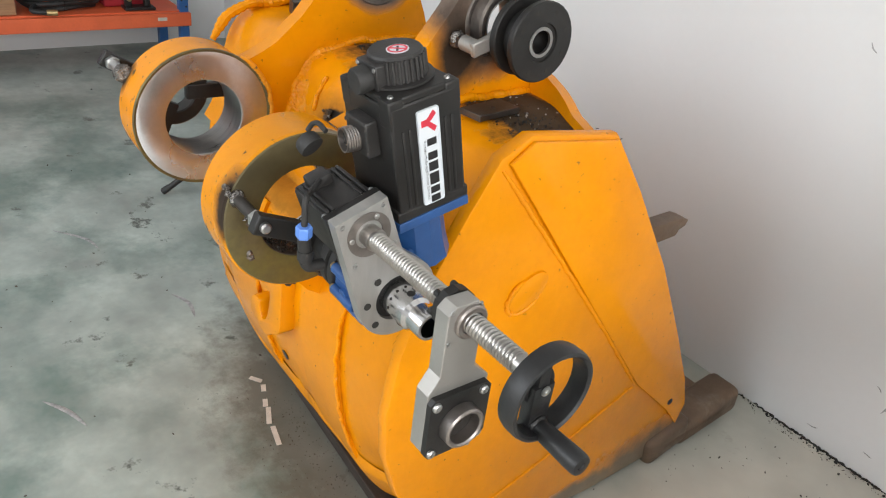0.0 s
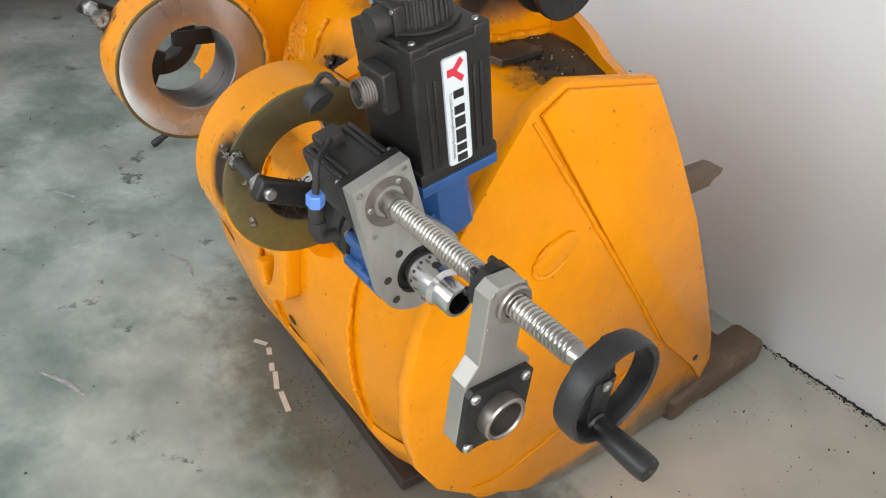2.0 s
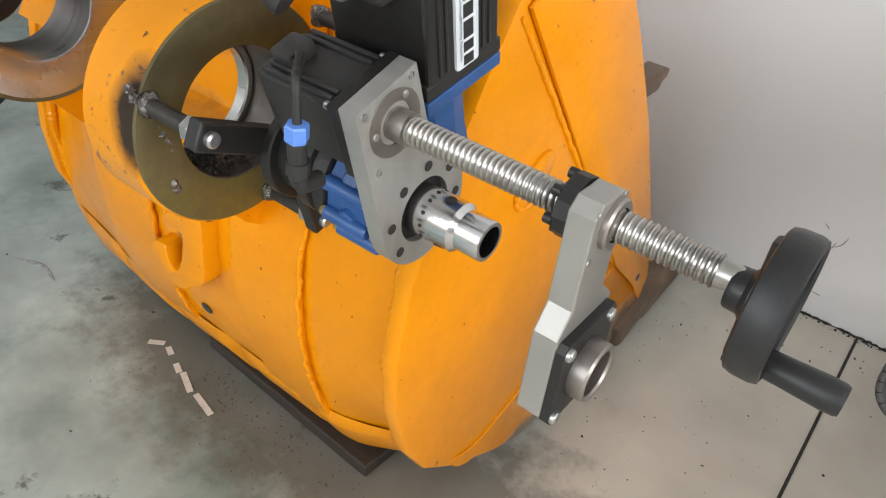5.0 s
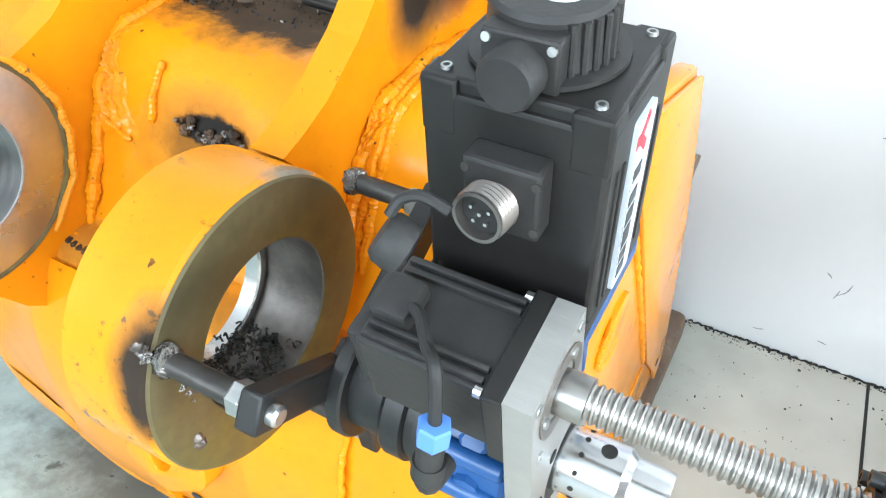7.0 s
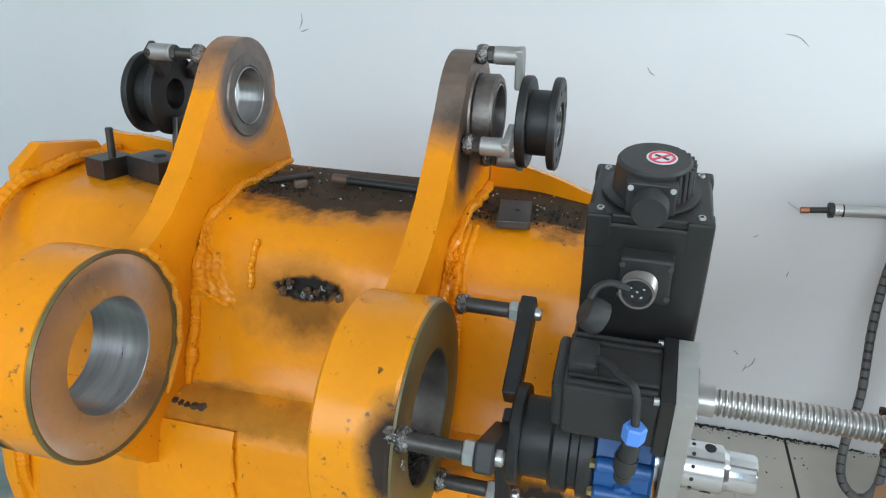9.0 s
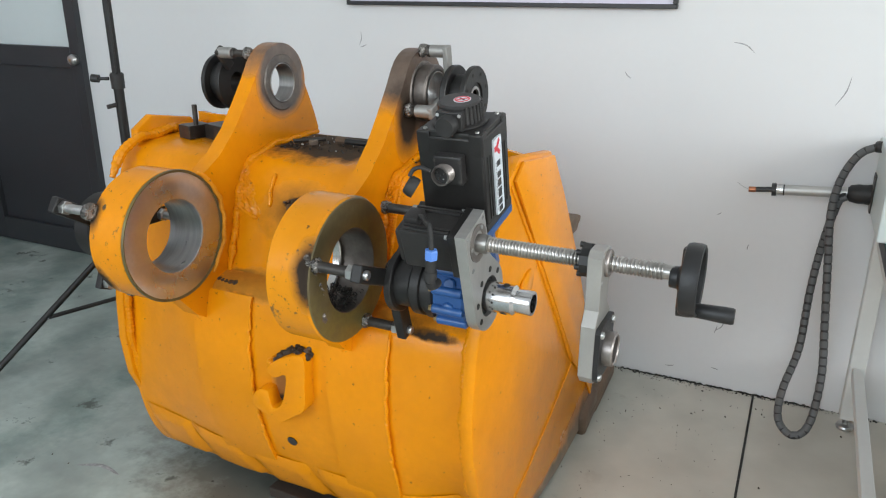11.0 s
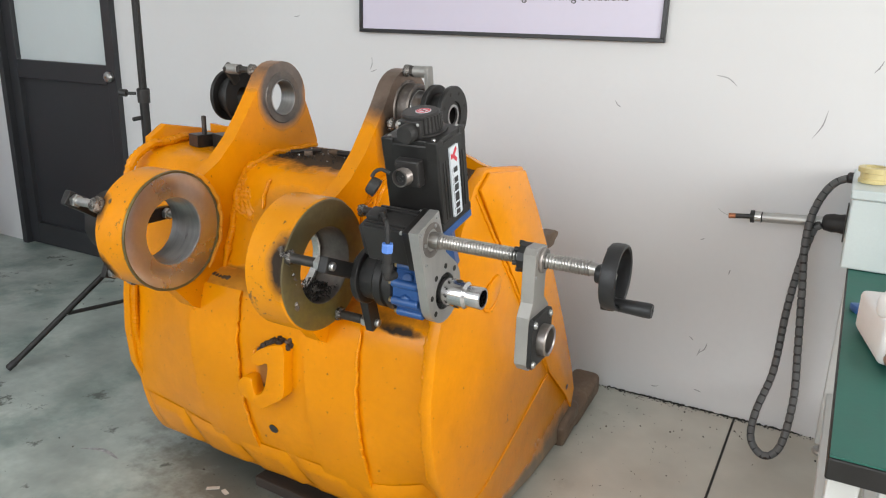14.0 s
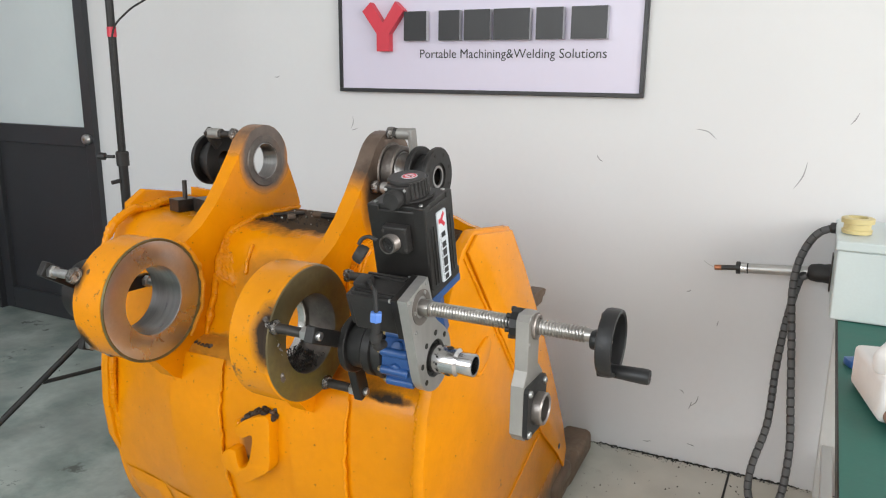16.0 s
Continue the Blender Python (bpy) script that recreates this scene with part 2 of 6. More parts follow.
def spotted_paint(name, spots, base=(0.79, 0.280, 0.001), speck=0.685, speck_scale=28, flakes=0.68):
    """Yellow paint burnt off, dirtied or darkened with painted shade in some places: spots holds (centre, radius,
    colour, metal).
    """
    m = mat(name, base, 0.20, vary=0.09, scale=6, fine=70, bump=0.24, spots=speck, spot_col=(0.09, 0.05, 0.015), spot_scale=speck_scale, spec=0.26, smear=(0.65, 0.21, 0.002), flakes=flakes)
    nt = m.node_tree
    L = nt.links.new
    b = nt.nodes["Principled BSDF"]
    col = b.inputs["Base Color"].links[0].from_socket
    met = None
    rgh = b.inputs["Roughness"].links[0].from_socket
    tc = nt.nodes.new("ShaderNodeTexCoord")
    nz = nt.nodes.new("ShaderNodeTexNoise")
    nz.inputs["Scale"].default_value = 16
    nz.inputs["Detail"].default_value = 6
    nz.inputs["Roughness"].default_value = 0.7
    L(tc.outputs["Object"], nz.inputs["Vector"])
    for centre, (sx, sy, sz), colour, metal, soft, wob in spots:
        mp = nt.nodes.new("ShaderNodeVectorMath")
        mp.operation = 'SUBTRACT'
        mp.inputs[1].default_value = centre
        L(tc.outputs["Object"], mp.inputs[0])
        sc = nt.nodes.new("ShaderNodeVectorMath")
        sc.operation = 'DIVIDE'
        sc.inputs[1].default_value = (sx, sy, sz)
        L(mp.outputs[0], sc.inputs[0])
        ln = nt.nodes.new("ShaderNodeVectorMath")
        ln.operation = 'LENGTH'
        L(sc.outputs[0], ln.inputs[0])
        ad = nt.nodes.new("ShaderNodeMath")
        ad.operation = 'MULTIPLY_ADD'
        ad.inputs[1].default_value = wob
        L(nz.outputs[0], ad.inputs[0])
        L(ln.outputs["Value"], ad.inputs[2])
        mr = nt.nodes.new("ShaderNodeMapRange")
        mr.inputs["From Min"].default_value, mr.inputs["From Max"].default_value = 1.0 + wob * 0.5 + soft, 1.0 + wob * 0.5 - soft
        L(ad.outputs[0], mr.inputs["Value"])
        dull = nt.nodes.new("ShaderNodeMix")
        L(mr.outputs[0], dull.inputs["Factor"])
        L(rgh, dull.inputs[2])
        dull.inputs[3].default_value = 0.45 if metal else 0.8
        rgh = dull.outputs[0]
        mx = nt.nodes.new("ShaderNodeMix")
        mx.data_type = 'RGBA'
        L(mr.outputs[0], mx.inputs["Factor"])
        L(col, mx.inputs[6])
        dk = nt.nodes.new("ShaderNodeMix")
        dk.data_type = 'RGBA'
        L(nz.outputs[0], dk.inputs["Factor"])
        dk.inputs[6].default_value = (*(c * 0.45 for c in colour), 1)
        dk.inputs[7].default_value = (*(min(1, c * 1.55) for c in colour), 1)
        L(dk.outputs[2], mx.inputs[7])
        col = mx.outputs[2]
        if metal:
            mm_ = nt.nodes.new("ShaderNodeMath")
            mm_.operation = 'MULTIPLY'
            mm_.inputs[1].default_value = metal
            L(mr.outputs[0], mm_.inputs[0])
            if met is None:
                met = mm_.outputs[0]
            else:
                mxm = nt.nodes.new("ShaderNodeMath")
                mxm.operation = 'MAXIMUM'
                L(met, mxm.inputs[0])
                L(mm_.outputs[0], mxm.inputs[1])
                met = mxm.outputs[0]
    L(col, b.inputs["Base Color"])
    L(rgh, b.inputs["Roughness"])
    if met is not None:
        L(met, b.inputs["Metallic"])
    return m


TINT, SOOT_SHADE, OIL = (0.20, 0.165, 0.145), (0.03, 0.02, 0.013), (0.062, 0.038, 0.020)
EAR_L = spotted_paint("ear_paint_burnt", [((0.217, -0.962, 1.10), (0.5, 0.092, 0.092), TINT, 0.75, 0.14, 0.25)])
EAR_R = spotted_paint("ear_paint_scorched", [((0.608, -0.965, 1.115), (0.5, 0.13, 0.125), (0.19, 0.14, 0.11), 0.6, 0.2, 0.4), ((0.63, -1.04, 1.03), (0.06, 0.05, 0.07), SOOT_SHADE, 0.0, 0.4, 0.5)])
TOP = spotted_paint("top_panel_dirty", [((0.42, -0.93, 0.955), (0.24, 0.155, 0.07), OIL, 0.0, 0.22, 1.3), ((0.75, -0.93, 0.955), (0.18, 0.12, 0.06), OIL, 0.0, 0.22, 1.7), ((0.08, -0.93, 0.955), (0.15, 0.11, 0.06), OIL, 0.0, 0.22, 1.5),
                                      ((0.418, -1.17, 0.824), (0.080, 0.09, 0.052), (0.26, 0.10, 0.008), 0.0, 0.6, 1.4), ((0.428, -1.17, 0.847), (0.050, 0.09, 0.017), (0.012, 0.010, 0.008), 0.0, 0.14, 1.8), ((0.29, -1.23, 0.672), (0.05, 0.06, 0.016), SOOT_SHADE, 0.0, 0.3, 1.2), ((0.45, -1.24, 0.675), (0.2, 0.05, 0.022), (0.46, 0.18, 0.012), 0.0, 0.4, 2.0)])
BOSS_R = spotted_paint("boss_paint_scorched", [((0.672, -1.49, 0.835), (0.030, 0.05, 0.058), SOOT_SHADE, 0.0, 0.35, 0.8), ((0.672, -1.29, 0.940), (0.016, 0.05, 0.02), (0.30, 0.26, 0.20), 0.3, 0.25, 1.6), ((0.648, -1.335, 0.968), (0.030, 0.080, 0.02), (0.15, 0.11, 0.06), 0.1, 0.06, 2.4), ((0.60, -1.385, 0.970), (0.03, 0.05, 0.02), (0.19, 0.13, 0.05), 0.0, 0.06, 2.4)], (0.74, 0.275, 0.004), 0.64, 42, 0.60)
BOSS_L = spotted_paint("boss_paint_worn", [((0.145, -1.487, 0.882), (0.02, 0.03, 0.035), SOOT_SHADE, 0.0, 0.4, 0.8), ((0.145, -1.475, 0.735), (0.022, 0.03, 0.04), SOOT_SHADE, 0.0, 0.4, 0.8)], (0.79, 0.280, 0.001), 0.655, 42, 0.62)
# the spots at x 0.450 and 0.443 paint shade behind the lifting hook's slot
SHELL = spotted_paint("shell_paint", [((0.30, -1.26, 0.675), (0.08, 0.05, 0.015), SOOT_SHADE, 0.0, 0.25, 1.8), ((0.450, -1.297, 0.475), (0.034, 0.06, 0.062), (0.30, 0.125, 0.03), 0.0, 0.3, 0.6), ((0.443, -1.297, 0.430), (0.022, 0.06, 0.014), SOOT_SHADE, 0.0, 0.3, 0.8), ((0.80, -1.28, 0.655), (0.06, 0.05, 0.012), SOOT_SHADE, 0.0, 0.25, 2.0), ((0.40, -1.25, 0.672), (0.42, 0.05, 0.022), (0.46, 0.18, 0.012), 0.0, 0.4, 2.2), ((0.35, -1.15, 0.02), (0.9, 0.12, 0.04), OIL, 0.0, 0.3, 1.6)])
SIDEP = spotted_paint("side_plate_paint", [((0.915, -0.46, 0.02), (0.2, 0.22, 0.10), (0.22, 0.17, 0.12), 0.2, 0.35, 1.4), ((0.915, -0.85, 0.03), (0.2, 0.3, 0.035), (0.25, 0.20, 0.14), 0.1, 0.3, 1.3)])


def floor_material():
    """Worn green-grey sealed concrete with dark scuffs, pale worn patches and a warmer bare strip near the wall."""
    m = mat("worn_concrete_floor", (0.345, 0.395, 0.362), 0.42, vary=0.30, scale=4.4, fine=26, bump=0.05, second=(0.15, 0.21, 0.187), second_at=0.48, spots=0.62, spot_col=(0.10, 0.115, 0.10), spot_scale=5.5)
    nt = m.node_tree
    L = nt.links.new
    b = nt.nodes["Principled BSDF"]
    old = b.inputs["Base Color"].links[0].from_socket
    tc = nt.nodes.new("ShaderNodeTexCoord")
    sep = nt.nodes.new("ShaderNodeSeparateXYZ")
    L(tc.outputs["Object"], sep.inputs[0])
    n = nt.nodes.new("ShaderNodeTexNoise")
    n.inputs["Scale"].default_value = 2.2
    n.inputs["Detail"].default_value = 5
    L(tc.outputs["Object"], n.inputs["Vector"])
    ad = nt.nodes.new("ShaderNodeMath")
    ad.operation = 'MULTIPLY_ADD'
    ad.inputs[1].default_value = 0.7
    L(n.outputs[0], ad.inputs[0])
    L(sep.outputs[0], ad.inputs[2])
    mr = nt.nodes.new("ShaderNodeMapRange")
    mr.inputs["From Min"].default_value, mr.inputs["From Max"].default_value = 0.95, 1.45
    L(ad.outputs[0], mr.inputs["Value"])
    mx = nt.nodes.new("ShaderNodeMix")
    mx.data_type = 'RGBA'
    L(mr.outputs[0], mx.inputs["Factor"])
    L(old, mx.inputs[6])
    bare = nt.nodes.new("ShaderNodeMix")
    bare.data_type = 'RGBA'
    n2 = nt.nodes.new("ShaderNodeTexNoise")
    n2.inputs["Scale"].default_value = 5
    n2.inputs["Detail"].default_value = 7
    L(tc.outputs["Object"], n2.inputs["Vector"])
    L(n2.outputs[0], bare.inputs["Factor"])
    bare.inputs[6].default_value = (0.43, 0.40, 0.34, 1)
    bare.inputs[7].default_value = (0.70, 0.665, 0.58, 1)
    L(bare.outputs[2], mx.inputs[7])
    # ragged oily patch, with the bucket's shade on the floor painted into it
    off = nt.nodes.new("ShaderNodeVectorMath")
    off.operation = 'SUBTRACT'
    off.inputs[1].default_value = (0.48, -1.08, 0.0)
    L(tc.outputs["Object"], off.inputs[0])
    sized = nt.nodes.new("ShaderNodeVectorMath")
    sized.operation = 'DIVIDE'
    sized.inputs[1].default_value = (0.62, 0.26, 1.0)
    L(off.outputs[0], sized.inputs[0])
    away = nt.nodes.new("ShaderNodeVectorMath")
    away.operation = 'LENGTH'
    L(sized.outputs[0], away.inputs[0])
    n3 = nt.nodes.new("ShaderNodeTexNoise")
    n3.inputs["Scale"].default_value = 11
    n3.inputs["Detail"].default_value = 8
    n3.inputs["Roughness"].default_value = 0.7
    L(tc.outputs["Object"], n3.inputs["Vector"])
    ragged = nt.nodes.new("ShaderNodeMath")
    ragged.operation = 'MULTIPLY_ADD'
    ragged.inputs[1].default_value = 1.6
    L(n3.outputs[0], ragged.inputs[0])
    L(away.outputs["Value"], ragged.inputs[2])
    dirt_shade = nt.nodes.new("ShaderNodeMapRange")
    dirt_shade.inputs["From Min"].default_value, dirt_shade.inputs["From Max"].default_value = 2.05, 1.55
    dirt_shade.inputs["To Max"].default_value = 0.75
    L(ragged.outputs[0], dirt_shade.inputs["Value"])
    dirt_shade_mix = nt.nodes.new("ShaderNodeMix")
    dirt_shade_mix.data_type = 'RGBA'
    L(dirt_shade.outputs[0], dirt_shade_mix.inputs["Factor"])
    L(mx.outputs[2], dirt_shade_mix.inputs[6])
    dirt_shade_mix.inputs[7].default_value = (0.085, 0.078, 0.062, 1)
    L(dirt_shade_mix.outputs[2], b.inputs["Base Color"])
    return m


FLOOR = floor_material()


# ---- mesh helpers ----
def box(cx, cy, cz, sx, sy, sz, bevel=0.0, seg=2, rot=None):
    bm = bmesh.new()
    bmesh.ops.create_cube(bm, size=1)
    bmesh.ops.scale(bm, vec=(sx, sy, sz), verts=bm.verts)
    if bevel:
        bmesh.ops.bevel(bm, geom=list(bm.edges), offset=bevel, segments=seg, profile=0.5, affect='EDGES')
    if rot is not None:
        bmesh.ops.transform(bm, matrix=rot, verts=bm.verts)
    bmesh.ops.translate(bm, vec=(cx, cy, cz), verts=bm.verts)
    return bm


def turn_x(deg):
    return Matrix.Rotation(radians(deg), 4, 'X')


def lathe(prof, at, axis=(1, 0, 0), seg=40):
    """Body of revolution: prof holds (along, radius) from end to end; a closed ring if the first pair is repeated at the end."""
    bm = bmesh.new()
    rot = Vector((0, 0, 1)).rotation_difference(Vector(axis)).to_matrix()
    rows = []
    closed = prof[0] == prof[-1]
    pts = prof[:-1] if closed else prof
    for a, r in pts:
        rows.append([bm.verts.new(rot @ Vector((r * math.cos(2 * math.pi * i / seg), r * math.sin(2 * math.pi * i / seg), a)) + Vector(at)) for i in range(seg)])
    n = len(rows)
    for k in range(n if closed else n - 1):
        p, q = rows[k], rows[(k + 1) % n]
        for i in range(seg):
            j = (i + 1) % seg
            bm.faces.new((p[i], p[j], q[j], q[i]))
    if not closed:
        bm.faces.new(rows[0][::-1])
        bm.faces.new(rows[-1])
    bmesh.ops.recalc_face_normals(bm, faces=bm.faces)
    return bm


def tube_ring(x0, x1, ri, ro, at_yz, ch=0.003, seg=64):
    y, z = at_yz
    return lathe([(x0 + ch, ro), (x1 - ch, ro), (x1, ro - ch), (x1, ri + ch), (x1 - ch, ri), (x0 + ch, ri), (x0, ri + ch), (x0, ro - ch), (x0 + ch, ro)], (0, y, z), seg=seg)


def rod(p, q, r, seg=16, ch=0.0):
    p, q = Vector(p), Vector(q)
    d = q - p
    ln = d.length
    ch = min(ch, r * 0.9)
    prof = [(0, r - ch), (ch, r), (ln - ch, r), (ln, r - ch)] if ch else [(0, r), (ln, r)]
    return lathe(prof, p, d, seg)


def prism(pts, x0, x1, bevel=0.0, holes=()):
    """A plate in the y-z plane, from x0 to x1; pts: its outline as (y, z)."""
    bm = bmesh.new()
    vs = [bm.verts.new((x0, y, z)) for y, z in pts]
    f = bm.faces.new(vs)
    r = bmesh.ops.extrude_face_region(bm, geom=[f])
    bmesh.ops.translate(bm, vec=(x1 - x0, 0, 0), verts=[g for g in r["geom"] if isinstance(g, bmesh.types.BMVert)])
    bmesh.ops.recalc_face_normals(bm, faces=bm.faces)
    if bevel:
        bmesh.ops.bevel(bm, geom=[e for e in bm.edges if abs(e.verts[0].co.x - e.verts[1].co.x) < 1e-6], offset=bevel, segments=2, profile=0.5, affect='EDGES')
    return bm


def plate_with_hole(outline, x0, x1, cy, cz, r, n=64, bevel=0.0):
    """A plate in the y-z plane with a round hole: outline points are looked up by angle round the hole's centre."""
    bm = bmesh.new()
    ring_o, ring_i = [], []
    m = len(outline)
    angs = [2 * math.pi * i / n for i in range(n)]
    angs += [math.atan2(z - cz, y - cy) % (2 * math.pi) for y, z in outline]
    angs = sorted(set(round(a, 6) for a in angs))
    for a in angs:
        d = Vector((math.cos(a), math.sin(a)))
        best = None
        for i in range(m):
            p, q = Vector(outline[i]) - Vector((cy, cz)), Vector(outline[(i + 1) % m]) - Vector((cy, cz))
            e = q - p
            den = d.x * e.y - d.y * e.x
            if abs(den) < 1e-12:
                continue
            t = (p.x * e.y - p.y * e.x) / den
            s = (p.x * d.y - p.y * d.x) / den
            if t > 0 and -1e-6 <= s <= 1 + 1e-6 and (best is None or t > best):
                best = t
        ring_o.append((cy + d.x * best, cz + d.y * best))
        ring_i.append((cy + d.x * r, cz + d.y * r))
    k = len(angs)
    vs = [[bm.verts.new((x, *p)) for p in ring] for x in (x0, x1) for ring in (ring_o, ring_i)]
    ao, ai, bo, bi = vs
    for i in range(k):
        j = (i + 1) % k
        bm.faces.new((ao[i], ao[j], ai[j], ai[i]))
        bm.faces.new((bo[i], bi[i], bi[j], bo[j]))
        bm.faces.new((ao[i], bo[i], bo[j], ao[j]))
        bm.faces.new((ai[i], ai[j], bi[j], bi[i]))
    bmesh.ops.recalc_face_normals(bm, faces=bm.faces)
    return bm


def hexnut(at, axis, af, h, hole=0.0):
    """A hexagon nut or bolt head with chamfered ends, from at along axis."""
    r = af / math.sqrt(3)
    bm = lathe([(0, r * 0.9), (h * 0.12, r), (h * 0.88, r), (h, r * 0.9)], at, axis, 6)
    return bm


def sweep(pts, r, seg=12, rings=None, cyclic=False):
    """A round tube along a smooth line through pts."""
    P = [Vector(p) for p in pts]
    fine = []
    n = len(P)
    for i in range(n - 1):
        p0, p1, p2, p3 = P[max(i - 1, 0)], P[i], P[i + 1], P[min(i + 2, n - 1)]
        for k in range(8):
            t = k / 8
            fine.append(0.5 * (2 * p1 + (p2 - p0) * t + (2 * p0 - 5 * p1 + 4 * p2 - p3) * t * t + (3 * p1 - p0 - 3 * p2 + p3) * t ** 3))
    fine.append(P[-1])
    bm = bmesh.new()
    up = Vector((0.13, 0.21, 0.97))
    rows = []
    for i, p in enumerate(fine):
        d = (fine[min(i + 1, len(fine) - 1)] - fine[max(i - 1, 0)]).normalized()
        a = d.cross(up)
        if a.length < 0.1:
            a = d.cross(Vector((1, 0, 0)))
        a.normalize()
        up = a.cross(d)
        rr = r(i / (len(fine) - 1)) if callable(r) else r
        rows.append([bm.verts.new(p + rr * (math.cos(2 * math.pi * j / seg) * a + math.sin(2 * math.pi * j / seg) * up)) for j in range(seg)])
    for p, q in zip(rows, rows[1:]):
        for j in range(seg):
            bm.faces.new((p[j], p[(j + 1) % seg], q[(j + 1) % seg], q[j]))
    bm.faces.new(rows[0][::-1])
    bm.faces.new(rows[-1])
    bmesh.ops.recalc_face_normals(bm, faces=bm.faces)
    return bm


def bead(pts, r, rough=0.35, seed=1):
    """A rippled weld bead along a line of points."""
    rnd = random.Random(seed)
    P = [Vector(p) for p in pts]
    dense = []
    for a, c in zip(P, P[1:]):
        k = max(1, int((c - a).length / (r * 2.2)))
        dense += [a.lerp(c, i / k) + Vector([rnd.uniform(-1, 1) * r * 0.35 * rough / 0.35 for _ in range(3)]) for i in range(k)]
    dense.append(P[-1])
    n = len(dense) * 8
    return sweep(dense, lambda t: r * (0.55 + 0.45 * min(1, 12 * t, 12 * (1 - t))) * (1 + 0.9 * rough * noise.noise(Vector((t * n * 0.11, seed, 0))) + 0.10 * math.sin(t * n * 1.6)), 9)


def lumps(centres, r, rough=0.4, seed=1):
    """A weld blob: one uneven body wrapped round the given centres."""
    rnd = random.Random(seed)
    C = [Vector(c) for c in centres]
    mid = sum(C, Vector()) / len(C)
    bm = bmesh.new()
    bmesh.ops.create_icosphere(bm, subdivisions=3, radius=1)
    for v in bm.verts:
        d = v.co.normalized()
        reach = max((c - mid).dot(d) for c in C)
        n = noise.noise(d * 2.6 + Vector((seed, 0, 0))) * 0.5 + noise.noise(d * 6.5 + Vector((0, seed, 0))) * 0.35
        v.co = mid + d * (max(reach, 0) + r * (0.85 + rough * 1.3 * n))
    return bm


def flat_shape(pts, depth, m):
    """A plain outline in its x-z plane, given a depth and set at the pose m; its face looks along -y."""
    bm = bmesh.new()
    f = bm.faces.new([bm.verts.new((x, 0, z)) for x, z in pts])
    r = bmesh.ops.extrude_face_region(bm, geom=[f])
    for g in r["geom"]:
        if isinstance(g, bmesh.types.BMVert):
            g.co.y -= depth
    bmesh.ops.recalc_face_normals(bm, faces=bm.faces)
    bmesh.ops.transform(bm, matrix=m, verts=bm.verts)
    return bm


def join(*bms):
    out = bms[0]
    for b in bms[1:]:
        me = bpy.data.meshes.new("tmp")
        b.to_mesh(me)
        b.free()
        out.from_mesh(me)
        bpy.data.meshes.remove(me)
    return out


def mesh_object(name, bm, material, smooth=35):
    me = bpy.data.meshes.new(name)
    bm.to_mesh(me)
    bm.free()
    me.materials.append(material)
    if smooth:
        for p in me.polygons:
            p.use_smooth = True
        me.set_sharp_from_angle(angle=radians(smooth))
    return new(name, me)


BASE = {}


def thing(name, at, label, category, group=""):
    ob = new(name)
    ob.empty_display_size = 0.05
    ob.location = at
    BASE[ob] = Matrix.Translation(-Vector(at))
    return tagged(ob, label, category, group)


def part(name, bm, material, parent, label="", smooth=35):
    ob = mesh_object(name, bm, material, smooth)
    ob.parent = parent
    ob.matrix_parent_inverse = BASE.get(parent, Matrix())
    return tagged(ob, label)


def structure(name, bm, material, label, category, smooth=0):
    return tagged(mesh_object(name, bm, material, smooth), label, category, kind="structure")


def solid(name, bm, material, label, category, group="", smooth=35):
    return tagged(mesh_object(name, bm, material, smooth), label, category, group)


def letters(name, text, width, depth, material, m, parent=None, label=""):
    """Flat lettering as a mesh of the given width, left-aligned on its base line at the pose m."""
    cu = bpy.data.curves.new(name, 'FONT')
    cu.body, cu.size, cu.extrude, cu.resolution_u = text, 1.0, 0.0, 3
    tmp = new(name + "_curve", cu)
    dg = bpy.context.evaluated_depsgraph_get()
    me = bpy.data.meshes.new_from_object(tmp.evaluated_get(dg))
    bpy.data.objects.remove(tmp)
    me.materials.clear()
    me.materials.append(material)
    k = width / max(v.co.x for v in me.vertices)
    me.transform(m @ Matrix.Diagonal((k, k, 1, 1)))
    ob = new(name, me)
    if parent is not None:
        ob.parent = parent
        ob.matrix_parent_inverse = BASE.get(parent, Matrix())
    return tagged(ob, label)


# ---- room ----
X0, X1, Y0, H = -3.06, 5.0, -5.5, 3.3
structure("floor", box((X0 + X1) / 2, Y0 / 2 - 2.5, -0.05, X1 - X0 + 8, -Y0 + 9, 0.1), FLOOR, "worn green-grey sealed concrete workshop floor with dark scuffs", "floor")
# back wall with the door's opening
DX0, DX1, DH = -2.55, -1.610, 2.08
structure("wall_north", join(box((DX1 + X1) / 2, 0.1, H / 2, X1 - DX1, 0.2, H), box((X0 + DX0) / 2, 0.1, H / 2, DX0 - X0, 0.2, H), box((DX0 + DX1) / 2, 0.1, (DH + H) / 2, DX1 - DX0, 0.2, H - DH)), WHITEPAINT, "white painted wall with scuffs and grey shade", "wall")
structure("wall_west", box(X0 - 0.1, Y0 / 2 + 0.1, H / 2, 0.2, -Y0 + 0.2, H), WHITEPAINT, "white painted side wall", "wall")
# side wall with a wide window opening, and the gate wall
structure("wall_east", join(box(X1 + 0.1, Y0 / 2, 0.5, 0.2, -Y0, 1.0), box(X1 + 0.1, Y0 / 2, 3.0, 0.2, -Y0, 0.6), box(X1 + 0.1, -0.5, 1.85, 0.2, 1.0, 1.7), box(X1 + 0.1, -4.85, 1.85, 0.2, 1.3, 1.7)), WHITEPAINT, "white wall with a wide window opening", "wall")
